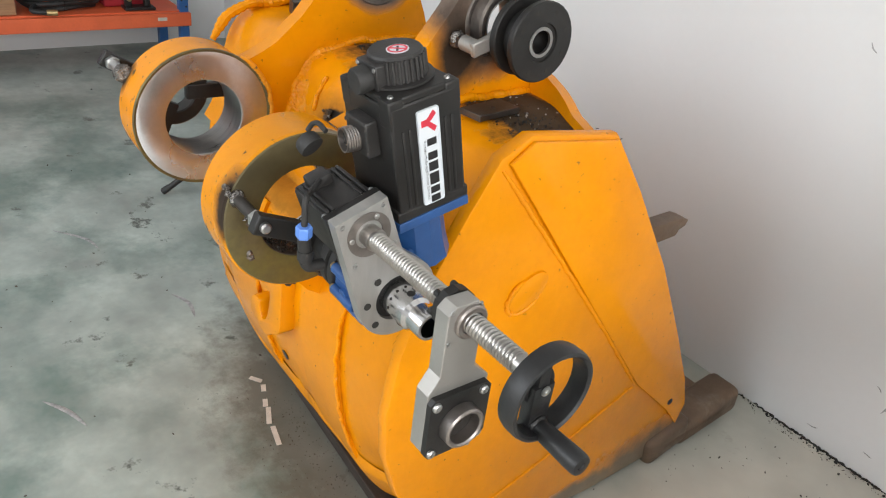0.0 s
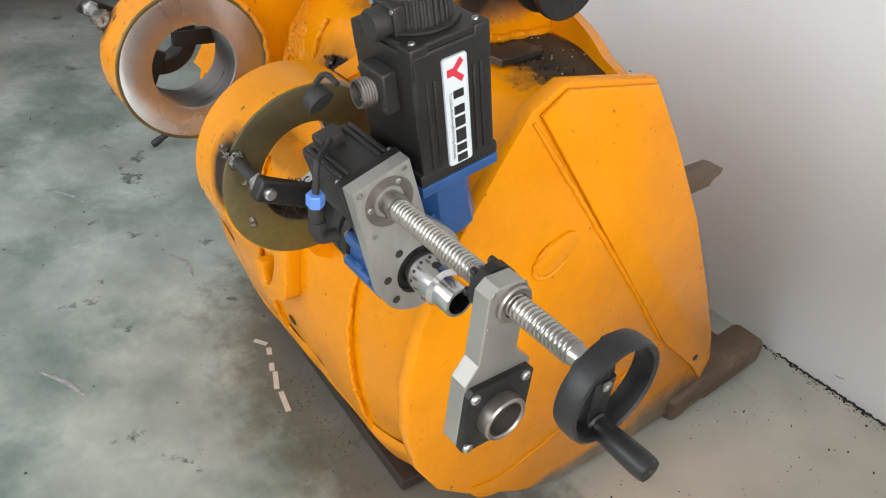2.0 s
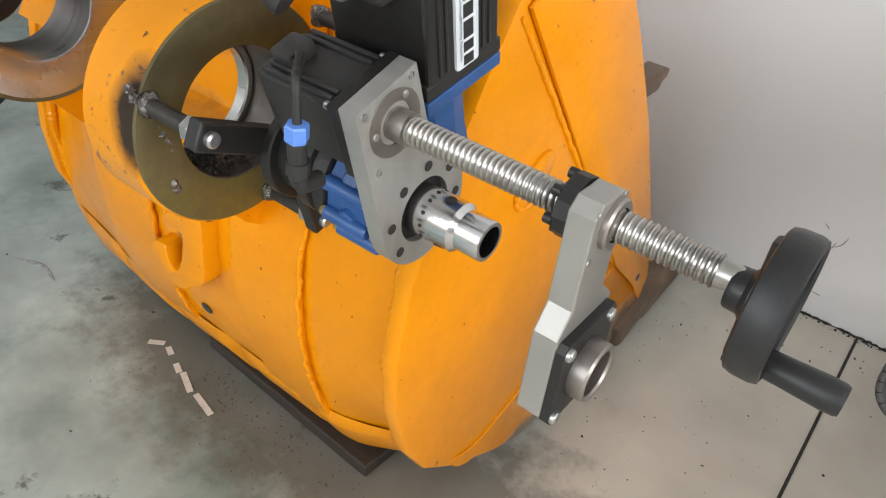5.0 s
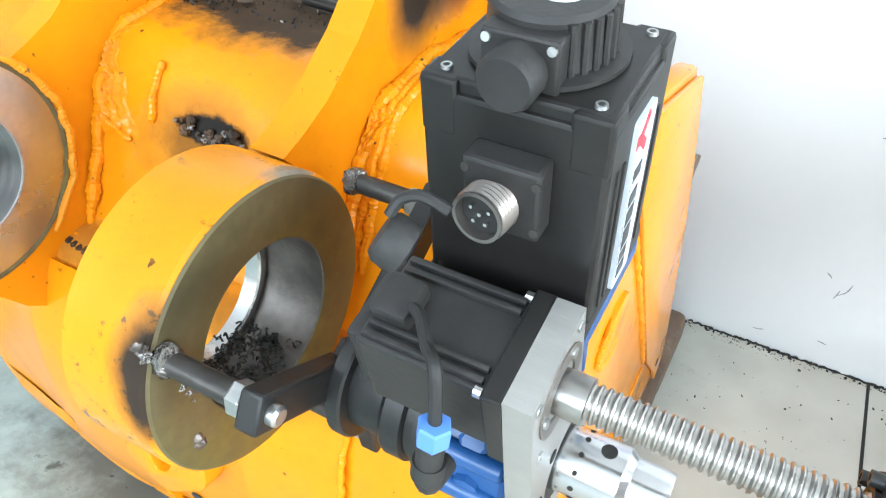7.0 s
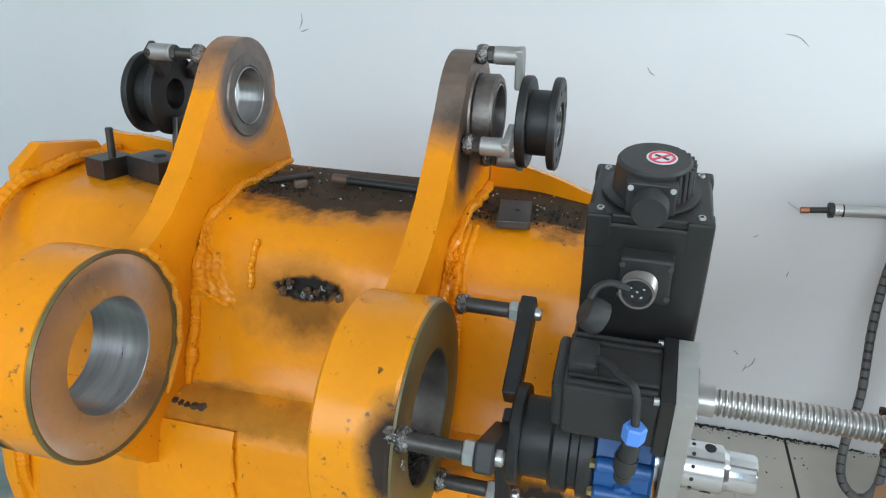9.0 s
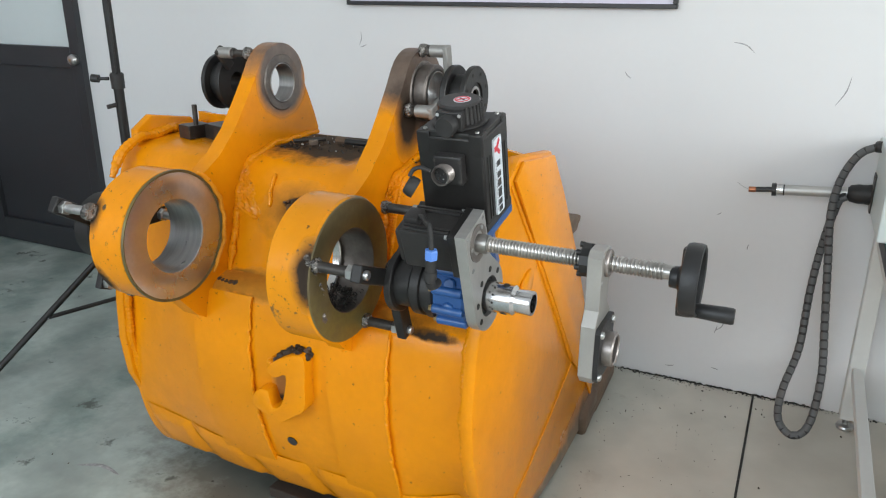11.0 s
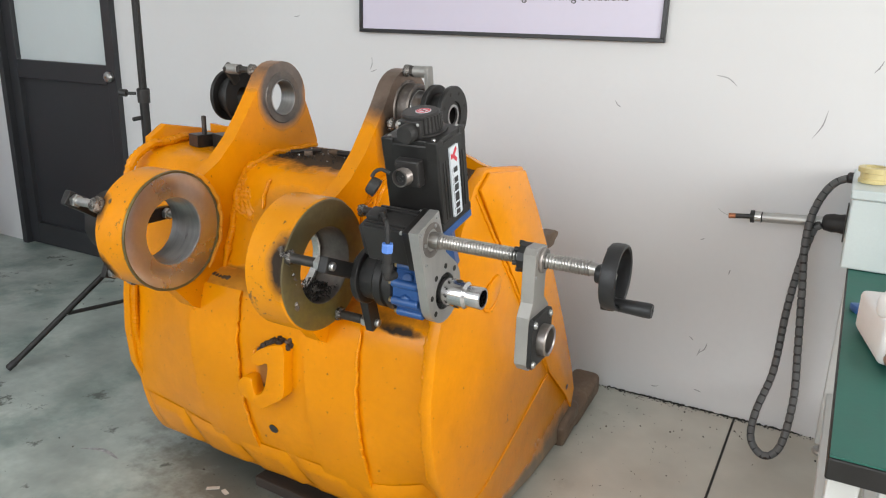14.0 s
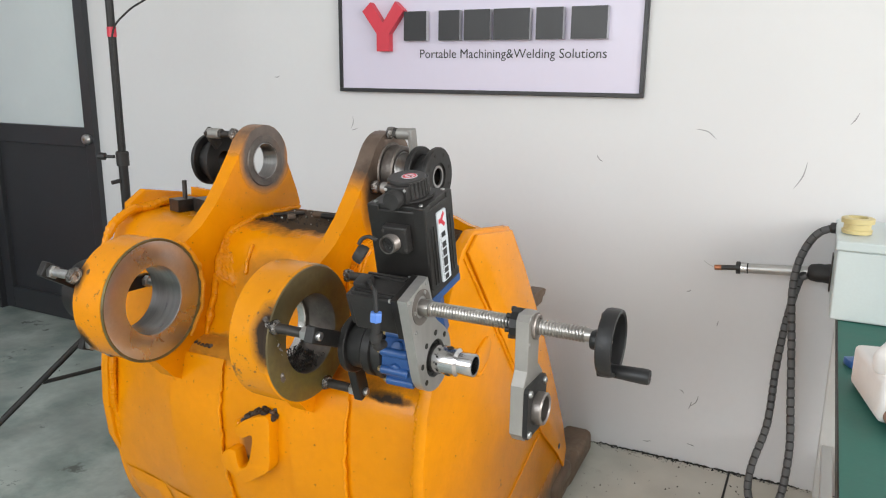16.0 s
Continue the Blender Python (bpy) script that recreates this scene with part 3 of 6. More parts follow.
structure("wall_south", join(box(-2.5, Y0 - 0.1, H / 2, 1.1, 0.2, H), box(3.95, Y0 - 0.1, H / 2, 2.1, 0.2, H), box(0.45, Y0 - 0.1, 3.25, 4.9, 0.2, 0.1)), WHITEPAINT, "white wall with an open gate", "wall")
structure("ceiling", box((X0 + X1) / 2, Y0 / 2, H + 0.06, X1 - X0 + 0.4, -Y0 + 0.4, 0.12), CEIL, "plain white ceiling", "ceiling")

# ---- the bucket ----
SX1, SX0 = 0.915, -0.15
PIN_Y, PIN_Z = -1.36, 0.803
EAR_Y, EAR_Z = -0.965, 1.087
SIDE = [(-1.165, 0.963), (-1.11, 0.994), (-0.908, 0.969), (-0.812, 0.853), (-0.666, 0.656), (-0.526, 0.433), (-0.425, 0.262), (-0.383, 0.165), (-0.405, 0.06), (-0.46, 0.012), (-0.70, 0.008), (-0.91, 0.030), (-1.0, 0.068), (-1.075, 0.115), (-1.16, 0.170),
        (-1.235, 0.235), (-1.290, 0.325), (-1.322, 0.43), (-1.330, 0.53), (-1.312, 0.65), (-1.262, 0.79), (-1.212, 0.883)]


def smooth_line(pts, k=5):
    P = [Vector(p) for p in pts]
    out = []
    for i in range(len(P) - 1):
        p0, p1, p2, p3 = P[max(i - 1, 0)], P[i], P[i + 1], P[min(i + 2, len(P) - 1)]
        for j in range(k):
            t = j / k
            out.append(0.5 * (2 * p1 + (p2 - p0) * t + (2 * p0 - 5 * p1 + 4 * p2 - p3) * t * t + (3 * p1 - p0 - 3 * p2 + p3) * t ** 3))
    return out + [P[-1]]


bucket = thing("excavator_bucket", (0.4, -0.9, 0.0), "yellow painted steel excavator bucket under repair, resting on a timber", "excavator bucket")

# lower shell: from the lip, under and up the front to the ledge below the pin bosses
LOW = smooth_line([(-0.44, 0.045), (-0.70, 0.033), (-0.93, 0.031), (-1.06, 0.034), (-1.128, 0.055), (-1.178, 0.110), (-1.222, 0.185), (-1.258, 0.27), (-1.284, 0.36), (-1.297, 0.45), (-1.299, 0.54), (-1.285, 0.62), (-1.262, 0.668), (-1.21, 0.685)], 4)
UPPER = smooth_line([(-1.225, 0.665), (-1.195, 0.72), (-1.170, 0.82), (-1.142, 0.893), (-1.09, 0.931), (-0.98, 0.940), (-0.84, 0.940), (-0.80, 0.90)], 4)


def ease(t):
    t = min(1, max(0, t))
    return t * t * (3 - 2 * t)


def left_shift(x, z):
    """The shell falls back towards its left end."""
    return ease((0.25 - x) / 0.40) * 0.21 * min(z, 0.5)


def right_lift(x, y, z):
    """Near the right plate the lower edge rises to the plate's own outline."""
    t = ease((x - 0.70) / 0.19) * ease((-0.88 - y) / 0.22) * ease((0.42 - z) / 0.3)
    return 0.055 * t


def shell(line, x0, x1, nx, thick, wob=0.003, shift=True, taper=False):
    bm = bmesh.new()
    rows = []
    for i in range(nx + 1):
        x = x0 + (x1 - x0) * i / nx
        row = []
        for p in line:
            w = wob * noise.noise(Vector((x * 5, p[0] * 6, p[1] * 6)))
            sh = left_shift(x, p[1]) if shift else 0
            if taper and p[0] > -0.98:
                sh -= (p[0] + 0.98) * 0.62 * ease((x - 0.72) / 0.16)
            lf = right_lift(x, *p)
            row.append(bm.verts.new((x, p[0] + sh + w + 0.5 * lf, p[1] + w * 0.5 + lf)))
        rows.append(row)
    for a, b in zip(rows, rows[1:]):
        for j in range(len(line) - 1):
            bm.faces.new((a[j], a[j + 1], b[j + 1], b[j]))
    bmesh.ops.recalc_face_normals(bm, faces=bm.faces)
    # thickness towards the inside
    geo = bmesh.ops.extrude_face_region(bm, geom=list(bm.faces))
    vs = [g for g in geo["geom"] if isinstance(g, bmesh.types.BMVert)]
    for v in vs:
        v.co += Vector((0, 0.012 if v.co.y < -1.0 else 0.004, 0.012 if v.co.z < 0.5 else -0.010)) * (thick / 0.012)
    bmesh.ops.recalc_face_normals(bm, faces=bm.faces)
    return bm


lower = part("lower_shell", shell(LOW, SX0 + 0.01, SX1 - 0.012, 44, 0.012), SHELL, bucket, "curved yellow back shell")
part("upper_panel", shell(UPPER, SX0 + 0.01, SX1 - 0.012, 36, 0.012, 0.002, False, True), TOP, bucket, "yellow top panel with oily dirt")


def side_plate(x0, x1, shift):
    pts = SIDE if not shift else [(y + left_shift(SX0, z) * (1 if z < 0.9 else 0.6) * (1 if y < -0.95 else 0), z) for y, z in SIDE]
    bm = prism(pts, x0, x1, 0.007)
    return bm


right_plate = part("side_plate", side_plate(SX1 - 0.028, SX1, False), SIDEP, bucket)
left_plate = part("side_plate", side_plate(SX0, SX0 + 0.028, True), YELLOW, bucket)
# raised side cutter along the mouth of the right plate
CUT = [(-1.152, 0.955), (-1.108, 0.986), (-0.911, 0.961), (-0.817, 0.848), (-0.671, 0.651), (-0.531, 0.429), (-0.431, 0.259), (-0.390, 0.163), (-0.405, 0.10), (-0.47, 0.175), (-0.632, 0.32)]
part("side_cutter", prism(CUT, SX1, SX1 + 0.009, 0.004), YELLOW, right_plate, "thick yellow cutter plate along the mouth")
part("weld_seam", bead([(SX1 + 0.001, -1.16, 0.945), (SX1 + 0.001, -1.0, 0.76), (SX1 + 0.001, -0.80, 0.525), (SX1 + 0.001, -0.64, 0.325)], 0.0045, 0.2, 3), YELLOW, right_plate)
part("weld_seam", sweep([(SX1 + 0.0005, -0.64, 0.315), (SX1 + 0.0005, -0.85, 0.235), (SX1 + 0.0005, -1.06, 0.17), (SX1 + 0.0005, -1.15, 0.185)], 0.003, 8), YELLOW, right_plate)
# weld along the front rim of the right plate
part("weld_seam", bead([(SX1 - 0.026, y + 0.018, z) for y, z in SIDE[12:]], 0.011, 0.25, 5), YELLOW, right_plate, "thick painted weld along the rim")
part("weld_seam", bead([(SX0 + 0.030, y + 0.018 + left_shift(SX0, z), z) for y, z in SIDE[13:-1]], 0.010, 0.25, 6), YELLOW, left_plate)
part("weld_seam", bead([(SX0 + 0.034, -1.205, 0.86), (SX0 + 0.034, -1.165, 0.918), (SX0 + 0.034, -1.105, 0.946), (SX0 + 0.034, -1.0, 0.950), (SX0 + 0.034, -0.86, 0.945)], 0.012, 0.3, 61), YELLOW, left_plate, "thick painted weld")
# oval pad welded onto the right plate
pad = lathe([(0, 0.047), (0.005, 0.046), (0.007, 0.040)], (0, 0, 0), (1, 0, 0), 32)
bmesh.ops.transform(pad, matrix=Matrix.Translation((SX1, -1.055, 0.699)) @ turn_x(35) @ Matrix.Diagonal((1, 1.0, 0.62, 1)), verts=pad.verts)
part("welded_pad", pad, YELLOW, right_plate)
part("weld_seam", bead([(SX1 + 0.003, -1.055 + 0.05 * math.cos(a) * math.cos(0.61) - 0.032 * math.sin(a) * math.sin(0.61), 0.699 + 0.05 * math.cos(a) * math.sin(0.61) + 0.032 * math.sin(a) * math.cos(0.61)) for a in [0.2 * i for i in range(8, 26)]], 0.0045, 0.3, 8), YELLOW, right_plate)
# two small holes near the mouth
for y, z in ((-0.470, 0.203), (-0.541, 0.299)):
    part("bolt_hole", lathe([(0, 0.009), (0.0012, 0.009)], (SX1 + (0.0092 if z < 0.25 else 0.0002), y, z), (1, 0, 0), 16), CRACKDARK, right_plate)

# rear rim standing up behind the top, right and left of the ears
def rim(x0, x1, z0, z1):
    bm = bmesh.new()
    n = 14
    rows = []
    for i in range(n + 1):
        t = i / n
        x = x0 + (x1 - x0) * t
        top = z0 + (z1 - z0) * t + 0.004 * noise.noise(Vector((x * 22, 3, 1)))
        rows.append([bm.verts.new((x, y, z)) for y, z in ((-0.853, 0.90), (-0.853, top), (-0.828, top - 0.003), (-0.828, 0.90))])
        k = 0.075 * ease((x - 0.66) / 0.22)
        for v in rows[-1]:
            v.co.y -= k
    for a, b in zip(rows, rows[1:]):
        for j in range(4):
            bm.faces.new((a[j], a[(j + 1) % 4], b[(j + 1) % 4], b[j]))
    bm.faces.new(rows[0])
    bm.faces.new(rows[-1][::-1])
    bmesh.ops.recalc_face_normals(bm, faces=bm.faces)
    return bm


part("mouth_rim", rim(0.63, 0.905, 0.992, 0.945), YELLOW, bucket, "upstanding yellow rim with a wavy flame-cut edge")
part("mouth_rim", rim(-0.15, 0.19, 0.974, 0.952), YELLOW, bucket)

# ears: thick plates that carry both bores
def ear_mesh(x0, x1):
    """Upper eye with its bore, and the foot that ends at the pin boss."""
    top = [(EAR_Y + 0.094 * math.cos(radians(-8 + 165 * i / 14)), EAR_Z + 0.094 * math.sin(radians(-8 + 165 * i / 14))) for i in range(14)]
    top += [(-1.066, 1.105), (-1.108, 1.05), (-1.150, 1.0), (-0.838, 1.0)]
    foot = [(-0.838, 1.0), (-1.150, 1.0), (-1.205, 0.952), (-1.245, 0.930), (-1.268, 0.920)]
    foot += [(PIN_Y + 0.1405 * math.cos(radians(a)), PIN_Z + 0.004 + 0.1405 * math.sin(radians(a))) for a in range(52, -98, -8)]
    foot += [(-1.375, 0.668), (-1.325, 0.610), (-1.285, 0.585), (-1.255, 0.62), (-1.19, 0.70), (-1.16, 0.85), (-1.05, 0.925), (-0.83, 0.935), (-0.822, 0.955)]
    bm = join(plate_with_hole(top, x0, x1, EAR_Y, EAR_Z, 0.046), prism(foot, x0, x1))
    bmesh.ops.remove_doubles(bm, verts=bm.verts, dist=0.0002)
    return bm


EARS = (0.197, 0.237), (0.588, 0.628)
for x0, x1 in EARS:
    ear = part("ear_plate", ear_mesh(x0, x1), EAR_L if x0 < 0.4 else EAR_R, bucket, "tall yellow ear plate carrying two bores")
    # bored eye: a turned boss on both faces
    part("bore_sleeve", tube_ring(x0 - 0.003, x1 + 0.003, 0.0465, 0.068, (EAR_Y, EAR_Z), 0.0026), BURNT, ear, "bare heat-tinted steel eye")
    if x0 > 0.4:
        part("eye_sleeve", tube_ring(x1 + 0.002, x1 + 0.034, 0.0465, 0.061, (EAR_Y, EAR_Z), 0.004), BURNT, ear, "protruding bare steel sleeve")
    part("bore_wall", tube_ring(x0 - 0.0035, x1 + (0.0035 if x0 < 0.4 else 0.0345), 0.0445, 0.0470, (EAR_Y, EAR_Z), 0.0008), BORE, ear, "bright bored steel")
    # heavy painted welds round the foot of the ear
    part("weld_seam", bead([(x1 + 0.004, -0.83, 0.944), (x1 + 0.006, -1.03, 0.944), (x1 + 0.006, -1.11, 0.925), (x1 + 0.007, -1.160, 0.86), (x1 + 0.007, -1.188, 0.76), (x1 + 0.006, -1.215, 0.68)], 0.009, 0.35, 12), YELLOW, ear, "lumpy painted weld")
    part("weld_seam", bead([(x1 + 0.006, -1.235, 0.675), (x1, -1.26, 0.63), (x1 - 0.02, -1.292, 0.59), (x0, -1.275, 0.62), (x0 - 0.004, -1.24, 0.68)], 0.010, 0.35, 13), YELLOW, ear)
    part("weld_seam", bead([(x0 - 0.004, -0.83, 0.944), (x0 - 0.006, -1.03, 0.944), (x0 - 0.008, -1.13, 0.925), (x0 - 0.009, -1.2, 0.84)], 0.010, 0.35, 14), YELLOW, ear)
for k, off in enumerate((0.014, 0.024)):
    part("weld_run", bead([(0.632 + off, -1.06, 0.939), (0.634 + off, -1.115, 0.921), (0.636 + off, -1.152, 0.873), (0.634 + off, -1.172, 0.81), (0.634 + off, -1.188, 0.75)], 0.0058, 0.25, 51 + k), YELLOW, bucket, "painted weld run")
# built-up patches of rippled weld metal beside the ears, laid on the upper panel
def weld_patch(x0, x1, i0, i1, seed):
    line = UPPER[i1:i0 + 1]
    fine = smooth_line(line, 8)
    bm = bmesh.new()
    nx = 26
    rows = []
    for j, p in enumerate(fine):
        v = j / (len(fine) - 1)
        row = []
        wide = (x1 - x0) * (0.62 + 0.38 * math.sin(v * 5.2 + seed) + 0.25 * noise.noise(Vector((v * 6, seed, 0))))
        for i in range(nx + 1):
            u = i / nx
            x = x0 + max(wide, 0.012) * u + 0.003 * noise.noise(Vector((v * 20, seed, u * 2)))
            edge = min(1, 5 * (1 - u), 9 * v, 9 * (1 - v))
            run = abs(math.sin(u * 11 + 1.6 * noise.noise(Vector((v * 5, u * 2, seed)))))
            ripple = math.sin(v * 105 + 5 * noise.noise(Vector((u * 4, v * 3, seed + 4))))
            o = edge * (0.0035 + 0.0045 * run + 0.0011 * ripple + 0.003 * noise.noise(Vector((u * 9, v * 22, seed)))) - 0.0025
            row.append(bm.verts.new((x, p[0] - o * 0.93, p[1] + o * 0.35)))
        rows.append(row)
    for a, b in zip(rows, rows[1:]):
        for i in range(nx):
            bm.faces.new((a[i], a[i + 1], b[i + 1], b[i]))
    bmesh.ops.recalc_face_normals(bm, faces=bm.faces)
    return bm


part("weld_patch", weld_patch(0.238, 0.305, 16, 7, 1), YELLOW, bucket, "painted patch of rippled weld runs")
part("weld_patch", weld_patch(0.629, 0.660, 16, 6, 3), YELLOW, bucket, "painted patch of rippled weld runs")
part("weld_run", bead([(0.247, -1.172, 0.826), (0.275, -1.174, 0.815), (0.303, -1.176, 0.806)], 0.0045, 0.4, 111), YELLOW, bucket)
part("weld_run", bead([(0.335, -1.139, 0.905), (0.333, -1.157, 0.865), (0.334, -1.167, 0.835)], 0.0055, 0.35, 110), YELLOW, bucket)

# pin bosses
def boss(x0, x1, face, bore, ri, ro, paint, label, z=PIN_Z):
    b = part("pin_boss", tube_ring(x0, x1, ri + 0.004, ro, (PIN_Y, z), 0.004, 96), paint, bucket, label)
    part("face_ring", lathe([(0, ri + 0.001), (0.003, ri + 0.001), (0.004, ri + 0.004), (0.004, ro - 0.014), (0.0025, ro - 0.005), (0.0, ro - 0.003), (0, ri + 0.001)], (x1, PIN_Y, z), (1, 0, 0), 128), face, b)
    part("bore_wall", tube_ring(x0 - 0.001, x1 + 0.002, ri, ri + 0.006, (PIN_Y, z), 0.001, 96), bore, b, "bored steel wall")
    return b


LEFT_Z = 0.807
left_boss = boss(0.141, 0.233, TURNED, BORE, 0.079, 0.141, BOSS_L, "yellow pin boss with a bright machined face", LEFT_Z)
right_boss = boss(0.582, 0.672, OLIVE, BURNT, 0.081, 0.141, BOSS_R, "yellow pin boss with an olive unmachined face")
part("collar_ring", lathe([(0, 0.134), (0.004, 0.138), (0.005, 0.141), (0.0, 0.1425), (0, 0.134)], (0.2335, PIN_Y, LEFT_Z), (1, 0, 0), 96), OLIVE, left_boss)
part("bore_insert", tube_ring(0.584, 0.604, 0.070, 0.0815, (PIN_Y, PIN_Z), 0.002, 64), STEEL, right_boss, "bright steel insert ring")
part("weld_seam", bead([(0.241, PIN_Y + 0.145 * math.cos(a), LEFT_Z + 0.145 * math.sin(a)) for a in [math.radians(d) for d in range(-50, 62, 6)]], 0.005, 0.4, 40), YELLOW_OLD, left_boss)

# wear straps below the ears, and a row of wear pads along the bottom
def strap(x0, x1, z_lo, z_hi, proud):
    line = [p for p in LOW if z_lo <= p[1] <= z_hi and p[0] < -0.95]
    line = [(p[0] - proud, p[1]) for p in line]
    return shell(line, x0, x1, 6, proud + 0.004, 0.001)


part("wear_strap", strap(0.197, 0.357, 0.17, 0.66, 0.009), YELLOW, lower, "raised strap below an ear")
part("wear_strap", strap(0.566, 0.709, 0.17, 0.66, 0.009), YELLOW, lower)


def wear_pad(x0, x1):
    line = [p for p in LOW if 0.09 <= p[1] <= 0.235 and p[0] < -0.9]
    bm = bmesh.new()
    rows = []
    m = len(line) - 1
    for i in range(9):
        t = i / 8
        row = []
        for j, p in enumerate(line):
            x = x0 + (x1 - x0) * t - 0.03 * (j / m)
            edge = min(t, 1 - t, j / m + 0.02, 1 - j / m + 0.02) * 9
            o = 0.012 * min(1, edge) + 0.002 * noise.noise(Vector((x * 14, p[1] * 14, 2)))
            lf = right_lift(x, *p)
            row.append(bm.verts.new((x, p[0] - o * 0.8 + left_shift(x, p[1]) + 0.5 * lf, p[1] - o * 0.6 + lf)))
        rows.append(row)
    for a, b in zip(rows, rows[1:]):
        for j in range(m):
            bm.faces.new((a[j], a[j + 1], b[j + 1], b[j]))
    bmesh.ops.recalc_face_normals(bm, faces=bm.faces)
    return bm


for i in range(5):
    part("wear_pad", wear_pad(-0.095 + i * 0.196, 0.085 + i * 0.196), YELLOW, lower)
part("drain_hole", lathe([(0, 0.013), (0.0015, 0.013)], (0.434, -1.2722, 0.3049), (0, -0.961, -0.278), 16), CRACKDARK, lower)
# painted welds along the straps, and the open joint beside one
for xs, zl in ((0.358, 0.64), (0.710, 0.64)):
    part("weld_seam", bead([(xs, p[0] - 0.007 + left_shift(xs, p[1]), p[1]) for p in LOW if 0.24 < p[1] < zl and p[0] < -1.2], 0.0042, 0.5, int(xs * 1000)), YELLOW, lower, "lumpy painted weld")
part("open_joint", sweep([(0.5645, p[0] - 0.0015, p[1]) for p in LOW if 0.2 < p[1] < 0.62 and p[0] < -1.2], 0.0024, 6), CRACKDARK, lower, "dark open joint beside a strap")

# lifting hook on the shell
def flat_hook():
    pts = [(0.406, 0.504), (0.432, 0.526), (0.474, 0.546), (0.507, 0.547), (0.505, 0.475), (0.5, 0.421), (0.465, 0.393), (0.43, 0.371), (0.397, 0.381), (0.364, 0.395), (0.36, 0.42), (0.377, 0.442), (0.402, 0.445), (0.407, 0.428), (0.414, 0.406), (0.435, 0.415), (0.449, 0.45), (0.455, 0.494), (0.429, 0.483), (0.408, 0.488)]
    pts = [(x + 0.018, z + 0.020) for x, z in pts]
    bm = bmesh.new()
    f = bm.faces.new([bm.verts.new((p.x, -1.330, p.y)) for p in smooth_line(pts + pts[:1], 3)[:-1]])
    r = bmesh.ops.extrude_face_region(bm, geom=[f])
    for g in r["geom"]:
        if isinstance(g, bmesh.types.BMVert):
            g.co.y += 0.065
    bmesh.ops.recalc_face_normals(bm, faces=bm.faces)
    bmesh.ops.bevel(bm, geom=[e for e in bm.edges if abs(e.verts[0].co.y - e.verts[1].co.y) < 1e-6], offset=0.003, segments=2, profile=0.5, affect='EDGES')
    return bm


part("lifting_hook", flat_hook(), YELLOW, bucket, "flame-cut yellow lifting hook")
rc = random.Random(8)
crust = [(0.400, 0.486), (0.401, 0.497), (0.405, 0.508), (0.413, 0.517), (0.423, 0.525), (0.434, 0.533), (0.446, 0.540), (0.458, 0.546), (0.471, 0.551), (0.484, 0.553), (0.497, 0.552), (0.507, 0.545)]
for k, (x, z) in enumerate(crust):
    c = Vector((x + 0.018 + rc.uniform(-0.002, 0.004), -1.312 + rc.uniform(-0.004, 0.010), z + 0.017 + rc.uniform(-0.003, 0.003)))
    part("weld_crust", lumps([c + Vector((0, -0.008, 0)), c + Vector((rc.uniform(-0.004, 0.004), 0.012, 0.002))], rc.uniform(0.0025, 0.0058), 0.8, 300 + k), (YELLOW, GRIME, SCORCH)[k % 3 if k < 5 or k > 9 else 2], bucket)

# scorched marks on the upper panel
rw = random.Random(21)
for k in range(22):
    c = Vector((0.380 + 0.0048 * k + rw.uniform(-0.004, 0.004), -1.167, 0.845 + rw.uniform(-0.014, 0.014)))
    part("weld_stub", lumps([c, c + Vector((rw.uniform(-0.004, 0.004), 0, rw.uniform(-0.006, 0.006)))], rw.uniform(0.0028, 0.0055), 0.5, 120 + k), SCORCH if k % 4 else WELD, bucket)
part("weld_stub", bead([(0.205, -1.245, 0.668), (0.27, -1.250, 0.668), (0.30, -1.250, 0.668)], 0.010, 0.4, 47), SCORCH, bucket)

# lip with worn corner, along the floor towards the wall
lip = part("cutting_lip", box((SX0 + SX1) / 2 + 0.01, -0.315, 0.05, SX1 - SX0 + 0.02, 0.27, 0.04, 0.010, rot=turn_x(4)), RUST, bucket, "worn rusty steel cutting lip")
part("corner_adapter", box(0.885, -0.245, 0.055, 0.10, 0.26, 0.085, 0.022, 3, rot=turn_x(6)), RUST, bucket, "rounded rusty corner adapter")
part("corner_wedge", box(0.905, -0.42, 0.048, 0.06, 0.16, 0.085, 0.018, 3, rot=turn_x(12)), RUST, bucket)
# small flame-cut plate sticking out behind the side plate
part("scrap_lug", prism([(-0.78, 0.748), (-0.641, 0.751), (-0.618, 0.742), (-0.623, 0.729), (-0.640, 0.724), (-0.648, 0.711), (-0.78, 0.704)], 0.876, 0.912, 0.003), RUST, bucket, "ragged rusty plate end")
part("side_lug", box(SX0 - 0.035, -1.10, 0.47, 0.07, 0.05, 0.045, 0.01), YELLOW_OLD, bucket, "worn yellow lug")

# ---- the boring machine on the right pin boss ----
machine = thing("line_boring_machine", (0.87, -1.36, 0.80), "portable boring machine with black motors and blue gearbox", "boring machine")
SY, SZ = -1.416, 0.917                      # feed screw
TIL = math.atan2(SY - PIN_Y, SZ - PIN_Z)    # lean of the drive plate in its plane
UY, UZ = math.sin(TIL), math.cos(TIL)       # along the plate, up
VY, VZ = math.cos(TIL), -math.sin(TIL)      # across the plate
LN = math.hypot(SY - PIN_Y, SZ - PIN_Z)


def on_plate(u, v):
    return PIN_Y + u * UY + v * VY, PIN_Z + u * UZ + v * VZ


# drive plate: square head round the screw, round foot round the spindle
HT = radians(20.4)                          # lean of the plate's head and of the feed motor
HUY, HUZ, HVY, HVZ = -math.sin(HT), math.cos(HT), math.cos(HT), math.sin(HT)


def on_head(u, v):
    return SY + 0.001 + u * HUY + v * HVY, SZ - 0.004 + u * HUZ + v * HVZ


